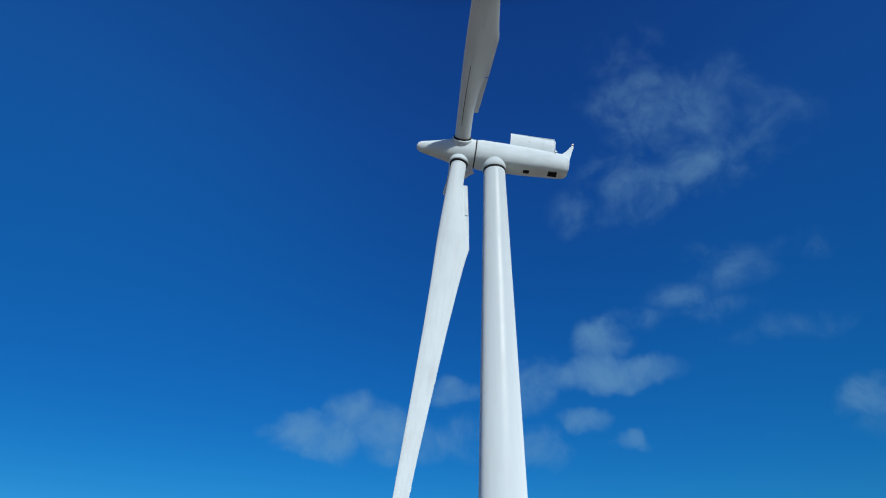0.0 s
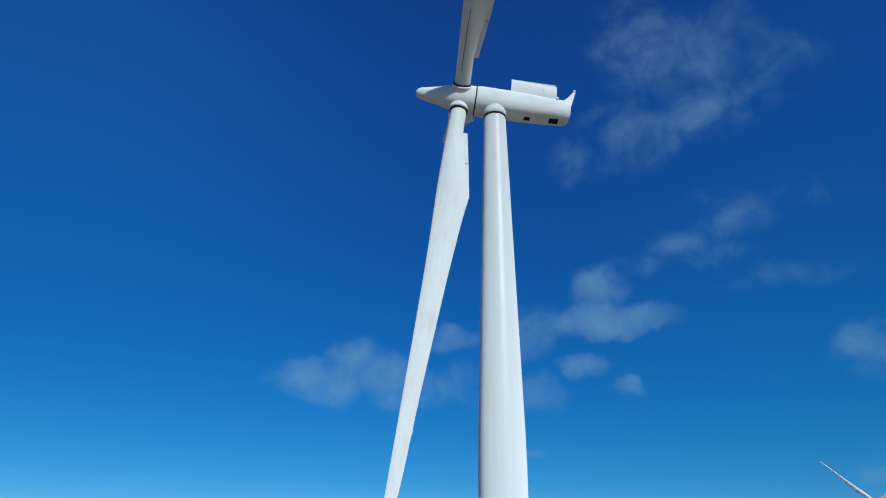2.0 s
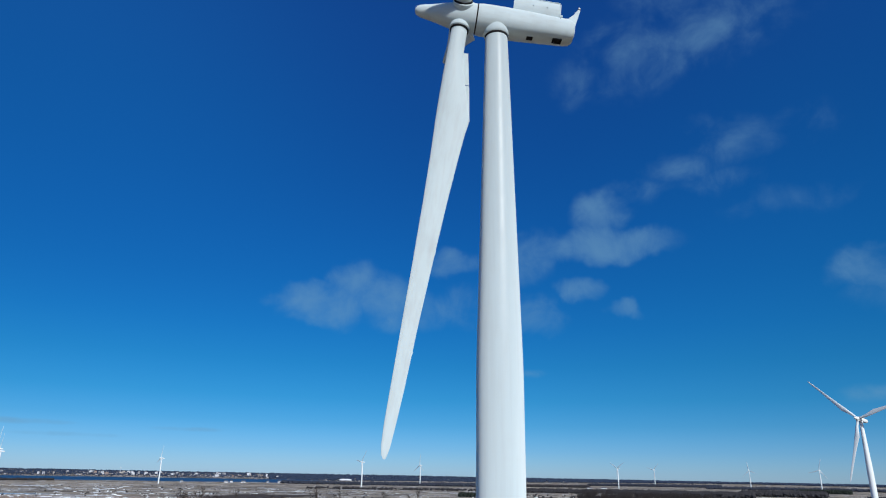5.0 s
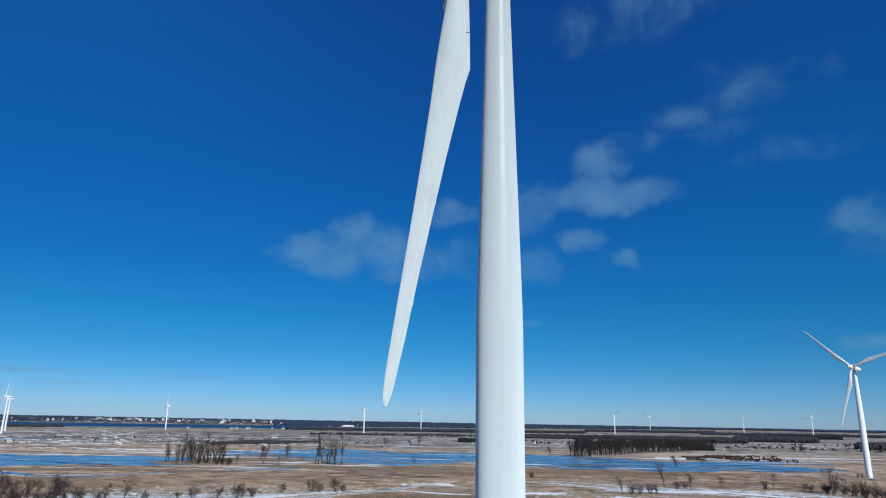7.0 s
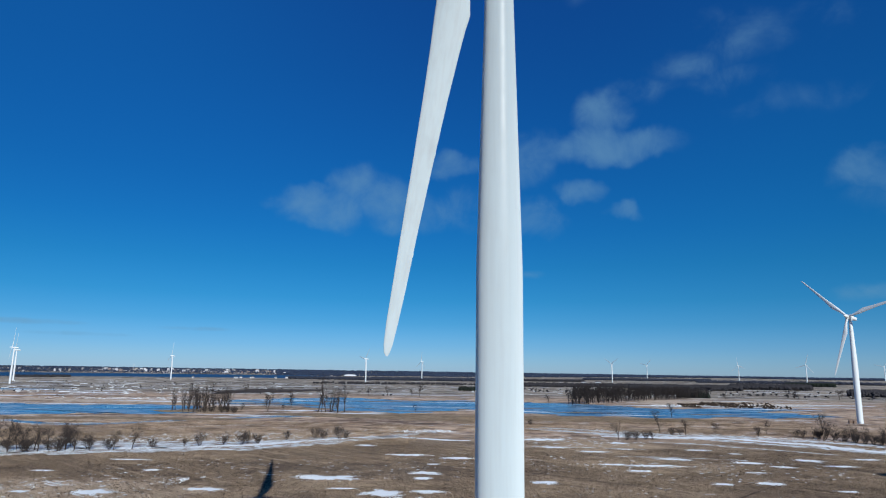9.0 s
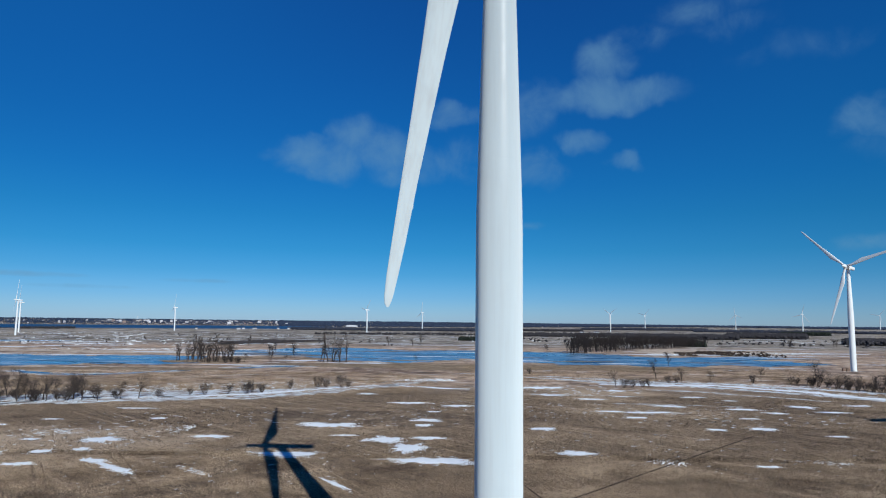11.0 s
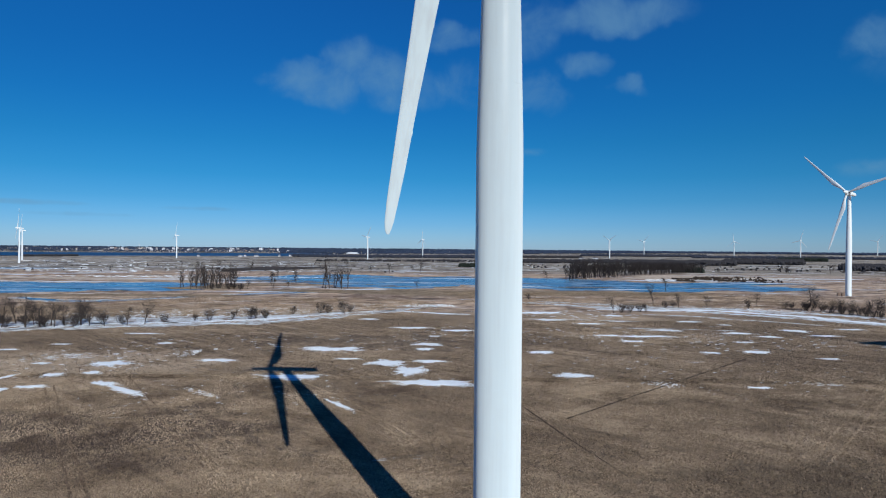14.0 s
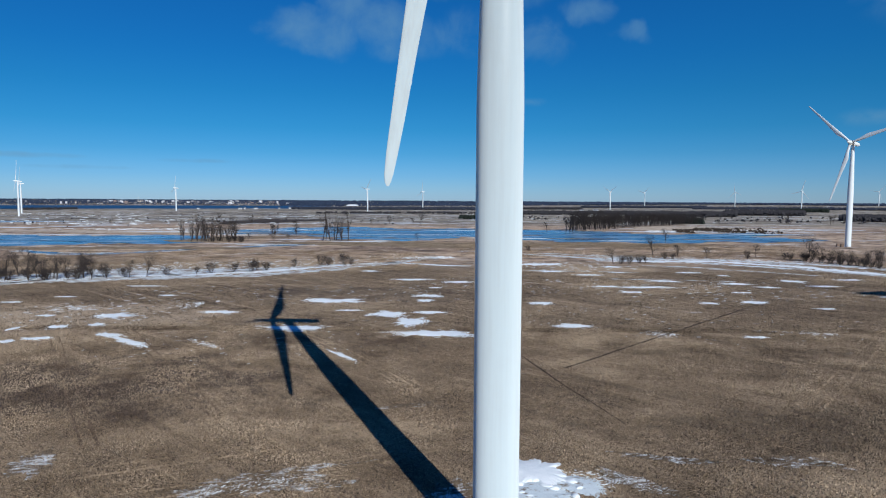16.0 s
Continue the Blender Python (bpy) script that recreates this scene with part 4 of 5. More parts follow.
# half-melted snow between hedge and ditch, and over the far plain
lace(-115, 318, 70, 22, 260, 36, (0.5, 2.6), 14)
lace(-60, 350, 70, 26, 200, 37, (0.4, 2.0), 18)
lace(-10, 366, 18, 5, 110, 38, (0.6, 2.6), 8)
lace(150, 372, 70, 8, 150, 39, (0.6, 2.6), -22)
FAR_SNOW = "scraps of old snow across the far plain"
lace(-640, 1450, 640, 480, 95, 40, (2.5, 15.0), 0, 10.0, 0.0, None, FAR_SNOW)
lace(-420, 920, 300, 130, 60, 41, (1.5, 9.0), 0, 8.0, 0.0, None, FAR_SNOW)
lace(350, 1350, 480, 380, 36, 42, (2.0, 9.0), 0, 10.0, 0.0, None, FAR_SNOW)
lace(-260, 690, 170, 26, 130, 43, (1.0, 7.0), 0, 3.0, 0.0, None, FAR_SNOW)
lace(330, 745, 120, 16, 170, 44, (1.0, 6.0), 18, 4.0, 0.0, None, FAR_SNOW)
# long thin streaks across the field
for cx, cy, length, wide, turn, seed in ((60, 300, 60, 1.4, -6, 3), (120, 322, 40, 1.5, -22, 5), (95, 268, 50, 1.0, -8, 6), (150, 300, 50, 1.8, -35, 9)):
    c, s = math.cos(radians(turn)), math.sin(radians(turn))
    tagged(ribbon("snow_drift", [(cx - c * length / 2, cy - s * length / 2), (cx, cy + 1.5), (cx + c * length / 2, cy + s * length / 2)], [0.5, wide, 0.4], seed + 20, DRIFT, 0.006, 1.4, 1.2, 0.06), "thin broken streak of snow along a furrow", "snow", "snow streaks in the furrows")


# ---- trees ----
def limb_tubes(segs, sides):
    verts, faces = [], []
    for p, q, r0, r1 in segs:
        d = (q - p)
        if d.length < 1e-4:
            continue
        d.normalize()
        u = d.orthogonal().normalized()
        v = d.cross(u)
        s = len(verts)
        for c, r in ((p, r0), (q, r1)):
            for i in range(sides):
                a = 2 * math.pi * i / sides
                verts.append(c + u * (r * math.cos(a)) + v * (r * math.sin(a)))
        for i in range(sides):
            j = (i + 1) % sides
            faces.append((s + i, s + j, s + sides + j, s + sides + i))
    return verts, faces


def grow(seed, height, spread, splits=(5, 5, 5, 4), stems=1, lean=0.0, bole=0.3):
    """Branches of a bare tree, level by level: lists of (foot, tip, radius at foot, radius at tip)."""
    rnd = random.Random(seed)
    levels = [[], [], [], []]

    def bough(p, d, length, r, lv):
        k = 3 if lv < 2 else 2
        at = p
        joints = []
        for i in range(k):
            d = (d + Vector((rnd.uniform(-1, 1), rnd.uniform(-1, 1), rnd.uniform(-0.3, 0.7))) * (0.16 + 0.05 * lv)).normalized()
            q = at + d * (length / k)
            levels[min(lv, 3)].append((at, q, r * (1 - 0.6 * i / k), r * (1 - 0.6 * (i + 1) / k)))
            at = q
            joints.append((q, d.copy(), r * (1 - 0.75 * (i + 1) / k)))
        if lv >= len(splits):
            return
        n = splits[lv]
        for i in range(n):
            t = (bole if lv == 0 else 0.25) + (1 - (bole if lv == 0 else 0.25)) * (i + rnd.random()) / n
            j = min(int(t * k), k - 1)
            f = t * k - j
            a = joints[j - 1][0] if j else p
            foot = a.lerp(joints[j][0], f)
            turn = rnd.uniform(0, 2 * math.pi)
            out = Vector((math.cos(turn), math.sin(turn), 0))
            nd = (joints[j][1] * rnd.uniform(0.5, 1.0) + out * rnd.uniform(0.6, 1.1) * spread + Vector((0, 0, 0.25))).normalized()
            bough(foot, nd, length * (rnd.uniform(0.42, 0.62) if lv == 0 else rnd.uniform(0.52, 0.78)) * (1.15 - 0.4 * t), max(joints[j][2] * 0.75, 0.024), lv + 1)

    for s in range(stems):
        a = rnd.uniform(0, 6.28)
        off = Vector((math.cos(a), math.sin(a), 0)) * (0.0 if stems == 1 else rnd.uniform(0.1, 0.5))
        d = Vector((math.cos(a) * (0.12 if stems == 1 else 0.5) + lean, math.sin(a) * (0.12 if stems == 1 else 0.5), 1)).normalized()
        bough(off, d, height * rnd.uniform(0.72, 0.85), height * (0.022 if stems == 1 else 0.012), 0)
    return levels


TREE_MESHES = {}


def tree_parts(key, **k):
    if key not in TREE_MESHES:
        lv = grow(**k)
        out = []
        for nm, segs, sides, m in (("trunk", lv[0], 6, BARK), ("limb_work", lv[1], 4, BARK), ("twig_crown", lv[2] + lv[3], 3, TWIG)):
            vs, fs = limb_tubes(segs, sides)
            me = bpy.data.meshes.new(f"{key}_{nm}")
            me.from_pydata([tuple(v) for v in vs], [], fs)
            me.materials.append(m)
            me.shade_smooth()
            out.append((nm, me))
        TREE_MESHES[key] = out
    return TREE_MESHES[key]


KINDS = {
    "tall": dict(height=13.0, spread=0.75, splits=(10, 5, 4, 2), bole=0.22),
    "round": dict(height=12.0, spread=1.05, splits=(11, 6, 4, 2), bole=0.2),
    "slim": dict(height=17.0, spread=0.36, splits=(11, 3, 3, 1), bole=0.12),
    "small": dict(height=8.0, spread=0.95, splits=(9, 5, 3, 2), bole=0.2),
    "leaning": dict(height=9.0, spread=0.95, splits=(8, 4, 3, 2), bole=0.2, lean=0.35),
    "shrub": dict(height=4.5, spread=0.8, splits=(5, 4, 2), stems=8, bole=0.1),
    "thicket": dict(height=5.0, spread=1.0, splits=(5, 4, 2), stems=12, bole=0.05)}
LABELS = {
    "tall": "tall bare winter tree with fine grey-brown twigs", "round": "broad bare winter tree with a rounded twiggy crown", "slim": "slender bare tree standing in flooded ground",
    "small": "small bare tree beside the snowy ditch", "leaning": "leaning bare hedge tree with dark crooked trunk", "shrub": "leafless grey shrub growing by the snow drift", "thicket": "dense leafless thicket along the field edge"}


def tree(kind, x, y, height, seed, group):
    """One bare tree or shrub of a kind, turned and sized by its own seed."""
    rnd = random.Random(seed * 13 + 5)
    v = seed % 3
    base = new("shrub" if kind in ("shrub", "thicket") else "tree")
    s = height / KINDS[kind]["height"] * rnd.uniform(0.9, 1.1)
    base.matrix_basis = pose(x, y, land(x, y) - 0.05, 0, 0, rnd.uniform(0, 360) if kind != "leaning" else rnd.uniform(-70, 70)) @ Matrix.Diagonal((s, s, s, 1))
    for nm, me in tree_parts(f"{kind}{v}", seed=101 + 17 * v + len(kind), **KINDS[kind]):
        ob = shared(nm, me, base)
        if nm != "trunk" or kind in ("shrub", "thicket"):
            tagged(ob, kind="stuff")
    return tagged(base, LABELS[kind], "shrub" if kind in ("shrub", "thicket") else "tree", group)


HEDGE = "bare trees along the field edge"
for i, (kind, x, y, h) in enumerate((
        ("round", -181, 252, 12), ("tall", -172.6, 254.7, 11), ("round", -163.5, 255.1, 14), ("tall", -175.6, 268, 11), ("small", -166.1, 268.3, 8), ("small", -158.0, 262.7, 9),
        ("round", -146.5, 263.9, 10), ("small", -161.0, 290.2, 7), ("small", -128.8, 265.7, 8), ("small", -124.0, 271, 8), ("thicket", -168, 262, 4), ("thicket", -152, 262, 4),
        ("thicket", -140, 268, 5), ("round", -189, 258, 12), ("round", -154, 258, 8), ("thicket", -147, 260, 5), ("thicket", -158, 256, 5), ("small", -136, 262, 7), ("thicket", -131, 267, 4), ("small", -170, 276, 7), ("thicket", -118, 276, 3.5), ("thicket", -172, 256, 5), ("thicket", -178, 260, 5), ("thicket", -186, 256, 5), ("shrub", -135, 272, 4))):
    tree(kind, x, y, h, i, HEDGE)
rnd = random.Random(31)
for i in range(18):
    k = rnd.random()
    tree(("thicket", "shrub", "small", "thicket", "round")[i % 5], -192 + 56 * k + rnd.uniform(-3, 3), 250 + 22 * k + rnd.uniform(-7, 12), (rnd.uniform(3, 5), rnd.uniform(3, 5), rnd.uniform(6, 9), rnd.uniform(3.5, 6), rnd.uniform(9, 13) * (1.05 - 0.4 * k))[i % 5], i + 300, HEDGE)
for i, (kind, x, y, h) in enumerate((
        ("shrub", -101.8, 284.1, 5), ("shrub", -93.5, 288, 5), ("shrub", -86.0, 291, 5.5), ("shrub", -84.4, 296, 5), ("thicket", -80.5, 296, 4.5), ("shrub", -71.8, 312.4, 5),
        ("shrub", -60.6, 321.4, 6), ("thicket", -56.5, 322, 5), ("shrub", -48.7, 321.9, 7), ("thicket", -46, 324, 3.5), ("shrub", -108, 283, 3),
        ("small", 88.4, 335.6, 8), ("thicket", 93, 338, 5), ("thicket", 98, 340, 4.5), ("thicket", 104, 343, 5), ("shrub", 108, 344, 4), ("shrub", 56, 420, 4),
        ("small", 126.3, 389.7, 11), ("small", 176.4, 513.8, 13), ("thicket", 126, 368, 4.5), ("thicket", 131, 369, 4), ("small", 134, 369, 9), ("small", 150, 368.7, 8), ("small", 184.4, 381.9, 7),
        ("thicket", 180, 384, 4), ("small", 226.8, 400.5, 11), ("shrub", 196, 372, 4), ("shrub", 172, 366, 3))):
    tree(kind, x, y, h, i + 40, "shrubs beside the drift")
# leaning hedge row towards the next turbine
rnd = random.Random(8)
for i in range(58):
    k = i / 57
    tree("leaning" if i % 3 else "thicket", 199 + 34 * k + rnd.uniform(-3, 3), 362 - 66 * k + rnd.uniform(-4, 6), rnd.uniform(5.5, 9.5) if i % 3 else rnd.uniform(3.5, 5), i + 90, "crooked hedge trees")
# clumps standing in the flood
for i in range(40):
    a, r = rnd.uniform(0, 6.28), math.sqrt(rnd.random())
    x, y = -188 + 21 * r * math.cos(a), 525 + 36 * r * math.sin(a)
    tree("slim", x, y, rnd.uniform(11, 16), i + 140, "slender trees in the flood")
for i in range(8):
    tree("slim", -96 + i * 2.9 + rnd.uniform(-1, 1), 512 + rnd.uniform(-5, 12), rnd.uniform(14, 20), i + 180, "slender trees in the flood")
for i in range(7):
    tree("thicket", -164 + rnd.uniform(-12, 12), 494 + rnd.uniform(-6, 8), rnd.uniform(3.5, 5.5), i + 200, "thickets on the islet")
for i, (x, y, h) in enumerate(((-168, 640, 9), (-158, 600, 10), (-150, 660, 9), (-175, 690, 9), (-128, 570, 7), (-140, 620, 8), (-110, 640, 8), (-150, 500, 7), (-134, 515, 9), (-120, 505, 6), (-142, 540, 8), (-20, 520, 6), (30, 512, 5), (-69.8, 857, 13), (-27.8, 825, 14), (-38, 835, 12), (-95, 860, 10), (60, 840, 10), (110, 690, 12), (-245, 830, 14), (-310, 900, 14), (-360, 960, 12), (310, 900, 12), (350, 960, 12), (395, 930, 10), (540, 1020, 12), (560, 1060, 14), (620, 1040, 14), (660, 1100, 13), (480, 900, 10))):
    tree("small", x, y, h, i + 220, "scattered trees across the marsh")


# ---- woods far off, not to be counted ----
def merged(name, items, material, label, category):
    """One mesh of many placed copies: (verts, faces, x, y, scale, turn)."""
    allv, allf, n = [], [], 0
    for v, f, x, y, s, t in items:
        c, sn = math.cos(t), math.sin(t)
        w = np.empty_like(v)
        w[:, 0], w[:, 1], w[:, 2] = x + s * (v[:, 0] * c - v[:, 1] * sn), y + s * (v[:, 0] * sn + v[:, 1] * c), land(x, y) - 0.1 + s * v[:, 2]
        allv.append(w)
        allf.append(f + n)
        n += len(v)
    v, f = np.concatenate(allv), np.concatenate(allf)
    me = bpy.data.meshes.new(name)
    me.vertices.add(len(v))
    me.vertices.foreach_set("co", v.astype(np.float32).ravel())
    k = f.shape[1]
    me.loops.add(len(f) * k)
    me.loops.foreach_set("vertex_index", f.astype(np.int32).ravel())
    me.polygons.add(len(f))
    me.polygons.foreach_set("loop_start", np.arange(0, len(f) * k, k, dtype=np.int32))
    me.update(calc_edges=True)
    me.materials.append(material)
    return tagged(new(name, me), label, category, kind="stuff")


def plain_tree(seed, **k):
    lv = grow(seed, **k)
    vs, fs = limb_tubes([(p, q, max(a, 0.05), max(b, 0.04)) for l in lv for p, q, a, b in l], 3)
    return np.array([tuple(v) for v in vs]), np.array(fs)


WOODS = [plain_tree(900 + i, height=14.0, spread=0.6, splits=(9, 4, 3), bole=0.2) for i in range(4)]
rnd = random.Random(21)
items = []
for i in range(420):
    k = rnd.random() ** 0.8
    x = 122 + (395 - 122) * k
    y = 672 + (985 - 672) * k + rnd.uniform(0, 130) * (0.5 + k * 0.6)
    x += (y - (672 + 313 * k)) * 0.22
    items.append((*WOODS[i % 4], x, y, rnd.uniform(0.8, 1.35) * (1.05 - 0.35 * k), rnd.uniform(0, 6.28)))
merged("bare_woods", items, TWIG, "dark bare woods beyond the flooded meadow", "woods")


def clump(seed, kind):
    """A small uneven far crown: ragged upright shards round a stem."""
    rn = random.Random(seed)
    v, f = [], []
    for i in range(9):
        a, r, z = rn.uniform(0, 6.28), rn.uniform(0, 0.45), rn.uniform(0.05, 0.55)
        h, w = rn.uniform(0.22, 0.38), rn.uniform(0.2, 0.36)
        x, y = r * math.cos(a), r * math.sin(a)
        if kind == "cone":
            x, y, z, h, w = x * 0.4, y * 0.4, i / 9 * 0.75, 0.3, 0.3 * (1 - i / 10)
        s = len(v)
        for j in range(3):
            b = a + j * 2.1
            v.append((x + w * math.cos(b), y + w * math.sin(b), z + rn.uniform(-0.05, 0.1)))
        v += [(x + rn.uniform(-0.1, 0.1), y, z + h), (x, y + rn.uniform(-0.1, 0.1), max(z - 0.2, 0))]
        for j in range(3):
            f.append((s + j, s + (j + 1) % 3, s + 3))
            f.append((s + (j + 1) % 3, s + j, s + 4))
    return np.array(v), np.array(f)


BARE = [clump(i, "bare") for i in range(6)]
CONES = [clump(i + 50, "cone") for i in range(4)]


def woods(name, a0, a1, r0, r1, n, h, seed, label, material=None, shapes=None):
    rn = random.Random(seed)
    out = []
    for i in range(int(n * 2.6)):
        az, r = radians(rn.uniform(a0, a1)), rn.uniform(r0, r1)
        s = h * rn.uniform(0.35, 0.95)
        out.append((*(shapes or BARE)[i % 4], r * math.sin(az), r * math.cos(az), s, rn.uniform(0, 6.28)))
    return merged(name, out, material or FAR_WOOD, label, "woods")


DARK = "belt of dark bare woods on the far plain"
woods("far_woods", 15.8, 24.2, 1720, 2080, 800, 15, 1, DARK)
woods("far_woods", 23.5, 29.0, 1950, 2400, 600, 16, 2, DARK)
woods("far_woods", 31.5, 40.0, 1450, 1750, 600, 15, 3, DARK)
woods("far_woods", 4.0, 16.0, 1900, 2300, 520, 10, 4, "scrubby hedges and bare trees among far fields")
woods("far_woods", -13.0, 4.0, 2700, 3300, 900, 15, 5, DARK, HAZE_TINTED)
woods("far_woods", 6.0, 12.0, 2950, 3150, 420, 13, 6, DARK)
woods("far_woods", 12.0, 22.0, 3500, 3800, 900, 14, 18, DARK, HAZE_TINTED)
woods("far_woods", 21.0, 44.0, 3200, 3500, 1300, 14, 19, DARK, HAZE_TINTED)
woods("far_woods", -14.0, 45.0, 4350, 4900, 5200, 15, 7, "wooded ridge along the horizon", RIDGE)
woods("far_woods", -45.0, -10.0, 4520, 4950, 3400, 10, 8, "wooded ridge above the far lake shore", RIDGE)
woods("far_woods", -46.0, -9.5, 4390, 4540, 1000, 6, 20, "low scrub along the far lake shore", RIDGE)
woods("far_woods", -32.8, -29.3, 2750, 2900, 160, 10, 9, "low dark trees on the lake shore")
woods("far_woods", -11.0, 3.0, 1950, 2080, 130, 9, 10, "scrubby hedges and bare trees among far fields")
woods("far_conifers", 27.3, 30.6, 2520, 2680, 260, 17, 11, "dark stand of conifers behind bare woods", CEDAR, CONES)
woods("far_conifers", 1.4, 3.0, 1290, 1360, 80, 11, 12, "dark row of conifers at a field corner", CEDAR, CONES)
woods("far_conifers", 19.5, 21.9, 1060, 1110, 90, 11, 13, "dark conifers at the end of the bare woods", CEDAR, CONES)
woods("far_hedges", 5.0, 33.0, 1250, 1700, 80, 6, 14, "thin hedgerows across the far brown fields")
woods("far_hedges", -34.0, -4.0, 850, 2100, 90, 3.5, 15, "thin hedgerows across the far brown fields")
# low brown brush on the pale shore right of the woods
for i, (b0, b1, q0, q1, k) in enumerate(((19.4, 22.5, 770, 800, 60), (21.0, 24.0, 800, 850, 80), (22.6, 25.0, 745, 790, 60), (24.0, 26.5, 780, 880, 40), (19.8, 21.2, 725, 750, 30), (25.6, 27.6, 740, 800, 24))):
    woods("brush", b0, b1, q0, q1, k, 2.6, 160 + i, "low brown brush on a pale dry shore", BRUSH)


# ---- strips of land with a colour of their own ----
def land_material(name, a, b):
    n = Nodes(name)
    w = n.scaled(n.pos, (0.9, 1.0, 1.0))
    c = n.mix(n.rng(n.noise(0.06, 5.0, 0.65, w), 0.35, 0.65), a, b)
    c = n.mix(n.rng(n.noise(0.7, 4.0, 0.7, w), 0.5, 0.75, 0.0, 0.5), c, (b[0] * 1.25, b[1] * 1.25, b[2] * 1.25))
    c = n.mix(n.rng(n.noise(0.2, 6.0, 0.75, w), 0.52, 0.60, 0.0, 0.85), c, (a[0] * 0.5, a[1] * 0.48, a[2] * 0.46))
    n.bump(n.noise(1.5, 4.0), 0.8, 0.3)
    return n.done(c, 0.95, 0.0, 0.15)


BURNT = land_material("dark_tilled_soil", (0.050, 0.042, 0.036), (0.085, 0.070, 0.058))
REED = land_material("pale_dry_reeds", (0.40, 0.335, 0.255), (0.60, 0.52, 0.42))
OCHRE = land_material("ochre_meadow", (0.20, 0.150, 0.096), (0.33, 0.260, 0.172))


def strip(label, cx, cy, rx, ry, turn, seed, material, lift=0.10):
    return tagged(sheet("meadow_strip", cx, cy, rx, ry, turn, seed, 0.3, lift, 0, material), label, "meadow", kind="structure")


strip("dark tilled field beside the flood", -268, 1060, 62, 165, 0, 31, BURNT, 0.6)
strip("islet of dry reeds in the flood", -185, 510, 34, 22, 0, 32, OCHRE, 0.12)
strip("islet of dry reeds in the flood", -172, 545, 26, 16, 0, 38, OCHRE, 0.125)
strip("pale dry reed bed along the shore", 310, 790, 110, 62, 14, 33, REED, 0.13)
strip("ochre meadow between ditch and flood", 40, 480, 150, 26, 0, 34, OCHRE, 0.115)
strip("pale dry reed bed behind the pool", -300, 640, 130, 26, 0, 35, REED, 0.11)
strip("ochre bank between the pools", -215, 425, 90, 12, 4, 36, OCHRE, 0.118)
tagged(ribbon("meadow_strip", [(-150, 545), (-60, 512), (20, 508), (90, 505)], [3, 2.5, 3, 2], 5, OCHRE, 0.13, 0.5), "narrow grassy bank crossing the flood", "bank", kind="structure")
for i, (x, y, rx, ry) in enumerate(((-165, 625, 24, 5), (-130, 600, 30, 4), (-150, 570, 22, 5), (-105, 560, 26, 4), (-60, 700, 40, 6), (40, 735, 50, 6), (-120, 680, 30, 4), (120, 560, 30, 5), (70, 610, 26, 4), (-20, 545, 34, 4), (230, 560, 26, 5))):
    strip("low tongue of dry grass in the flood", x, y, rx, ry, 0, 90 + i, OCHRE, 0.15)
tagged(ribbon("meadow_strip", [(-210, 700), (-120, 610), (-40, 560)], [1.5, 1.8, 2], 6, OCHRE, 0.14, 0.5), "narrow grassy bank crossing the flood", "bank", kind="structure")
for i, (x, y, rx, ry) in enumerate(((-60, 505, 22, 5), (-110, 530, 26, 4), (20, 700, 45, 4), (-20, 610, 60, 3), (60, 560, 40, 5), (150, 535, 30, 4), (-140, 470, 30, 4), (-180, 590, 40, 4), (300, 690, 90, 5), (220, 700, 60, 5), (-330, 575, 100, 5), (-250, 640, 70, 6), (330, 655, 40, 5))):
    tagged(sheet("ice_sheet", x, y, rx, ry, 0, 60 + i, 0.6, 0.145, 0, SNOW), "thin white shelf ice along the water", "ice", "shelf ice on the flood")
tagged(ribbon("snow_track", [(-1400, 1330), (-1090, 1480), (-985, 1560)], [7, 7, 6], 9, SNOW, 0.2, 0.2, 12), "snow-covered farm track to the turbines", "track", kind="structure")
rnd = random.Random(4)
for i in range(46):
    az, r = radians(rnd.uniform(-34, 33)), rnd.uniform(800, 2000)
    tagged(sheet("snow_strip", r * math.sin(az), r * math.cos(az), rnd.uniform(18, 70), rnd.uniform(3, 9), rnd.uniform(-8, 8), 300 + i, 0.6, 0.22 if r < 1200 else 1.2, 0, SNOW, 48), "far strip of old snow lying in brown fields", "snow", "snow strips in far fields")


# ---- buildings ----
def plaster(name, c):
    return paint(name, c, (c[0] * 0.75, c[1] * 0.75, c[2] * 0.75), 0.8, (0.3, 0.3, 0.1), 0.4)


WALLS = [plaster("pale_wall", (0.66, 0.70, 0.74)), plaster("grey_wall", (0.34, 0.35, 0.37)), plaster("brick_wall", (0.30, 0.22, 0.18)), plaster("beige_wall", (0.46, 0.42, 0.37))]
ROOF, PANE = plaster("dark_roof", (0.10, 0.10, 0.11)), plaster("window_band", (0.07, 0.09, 0.12))


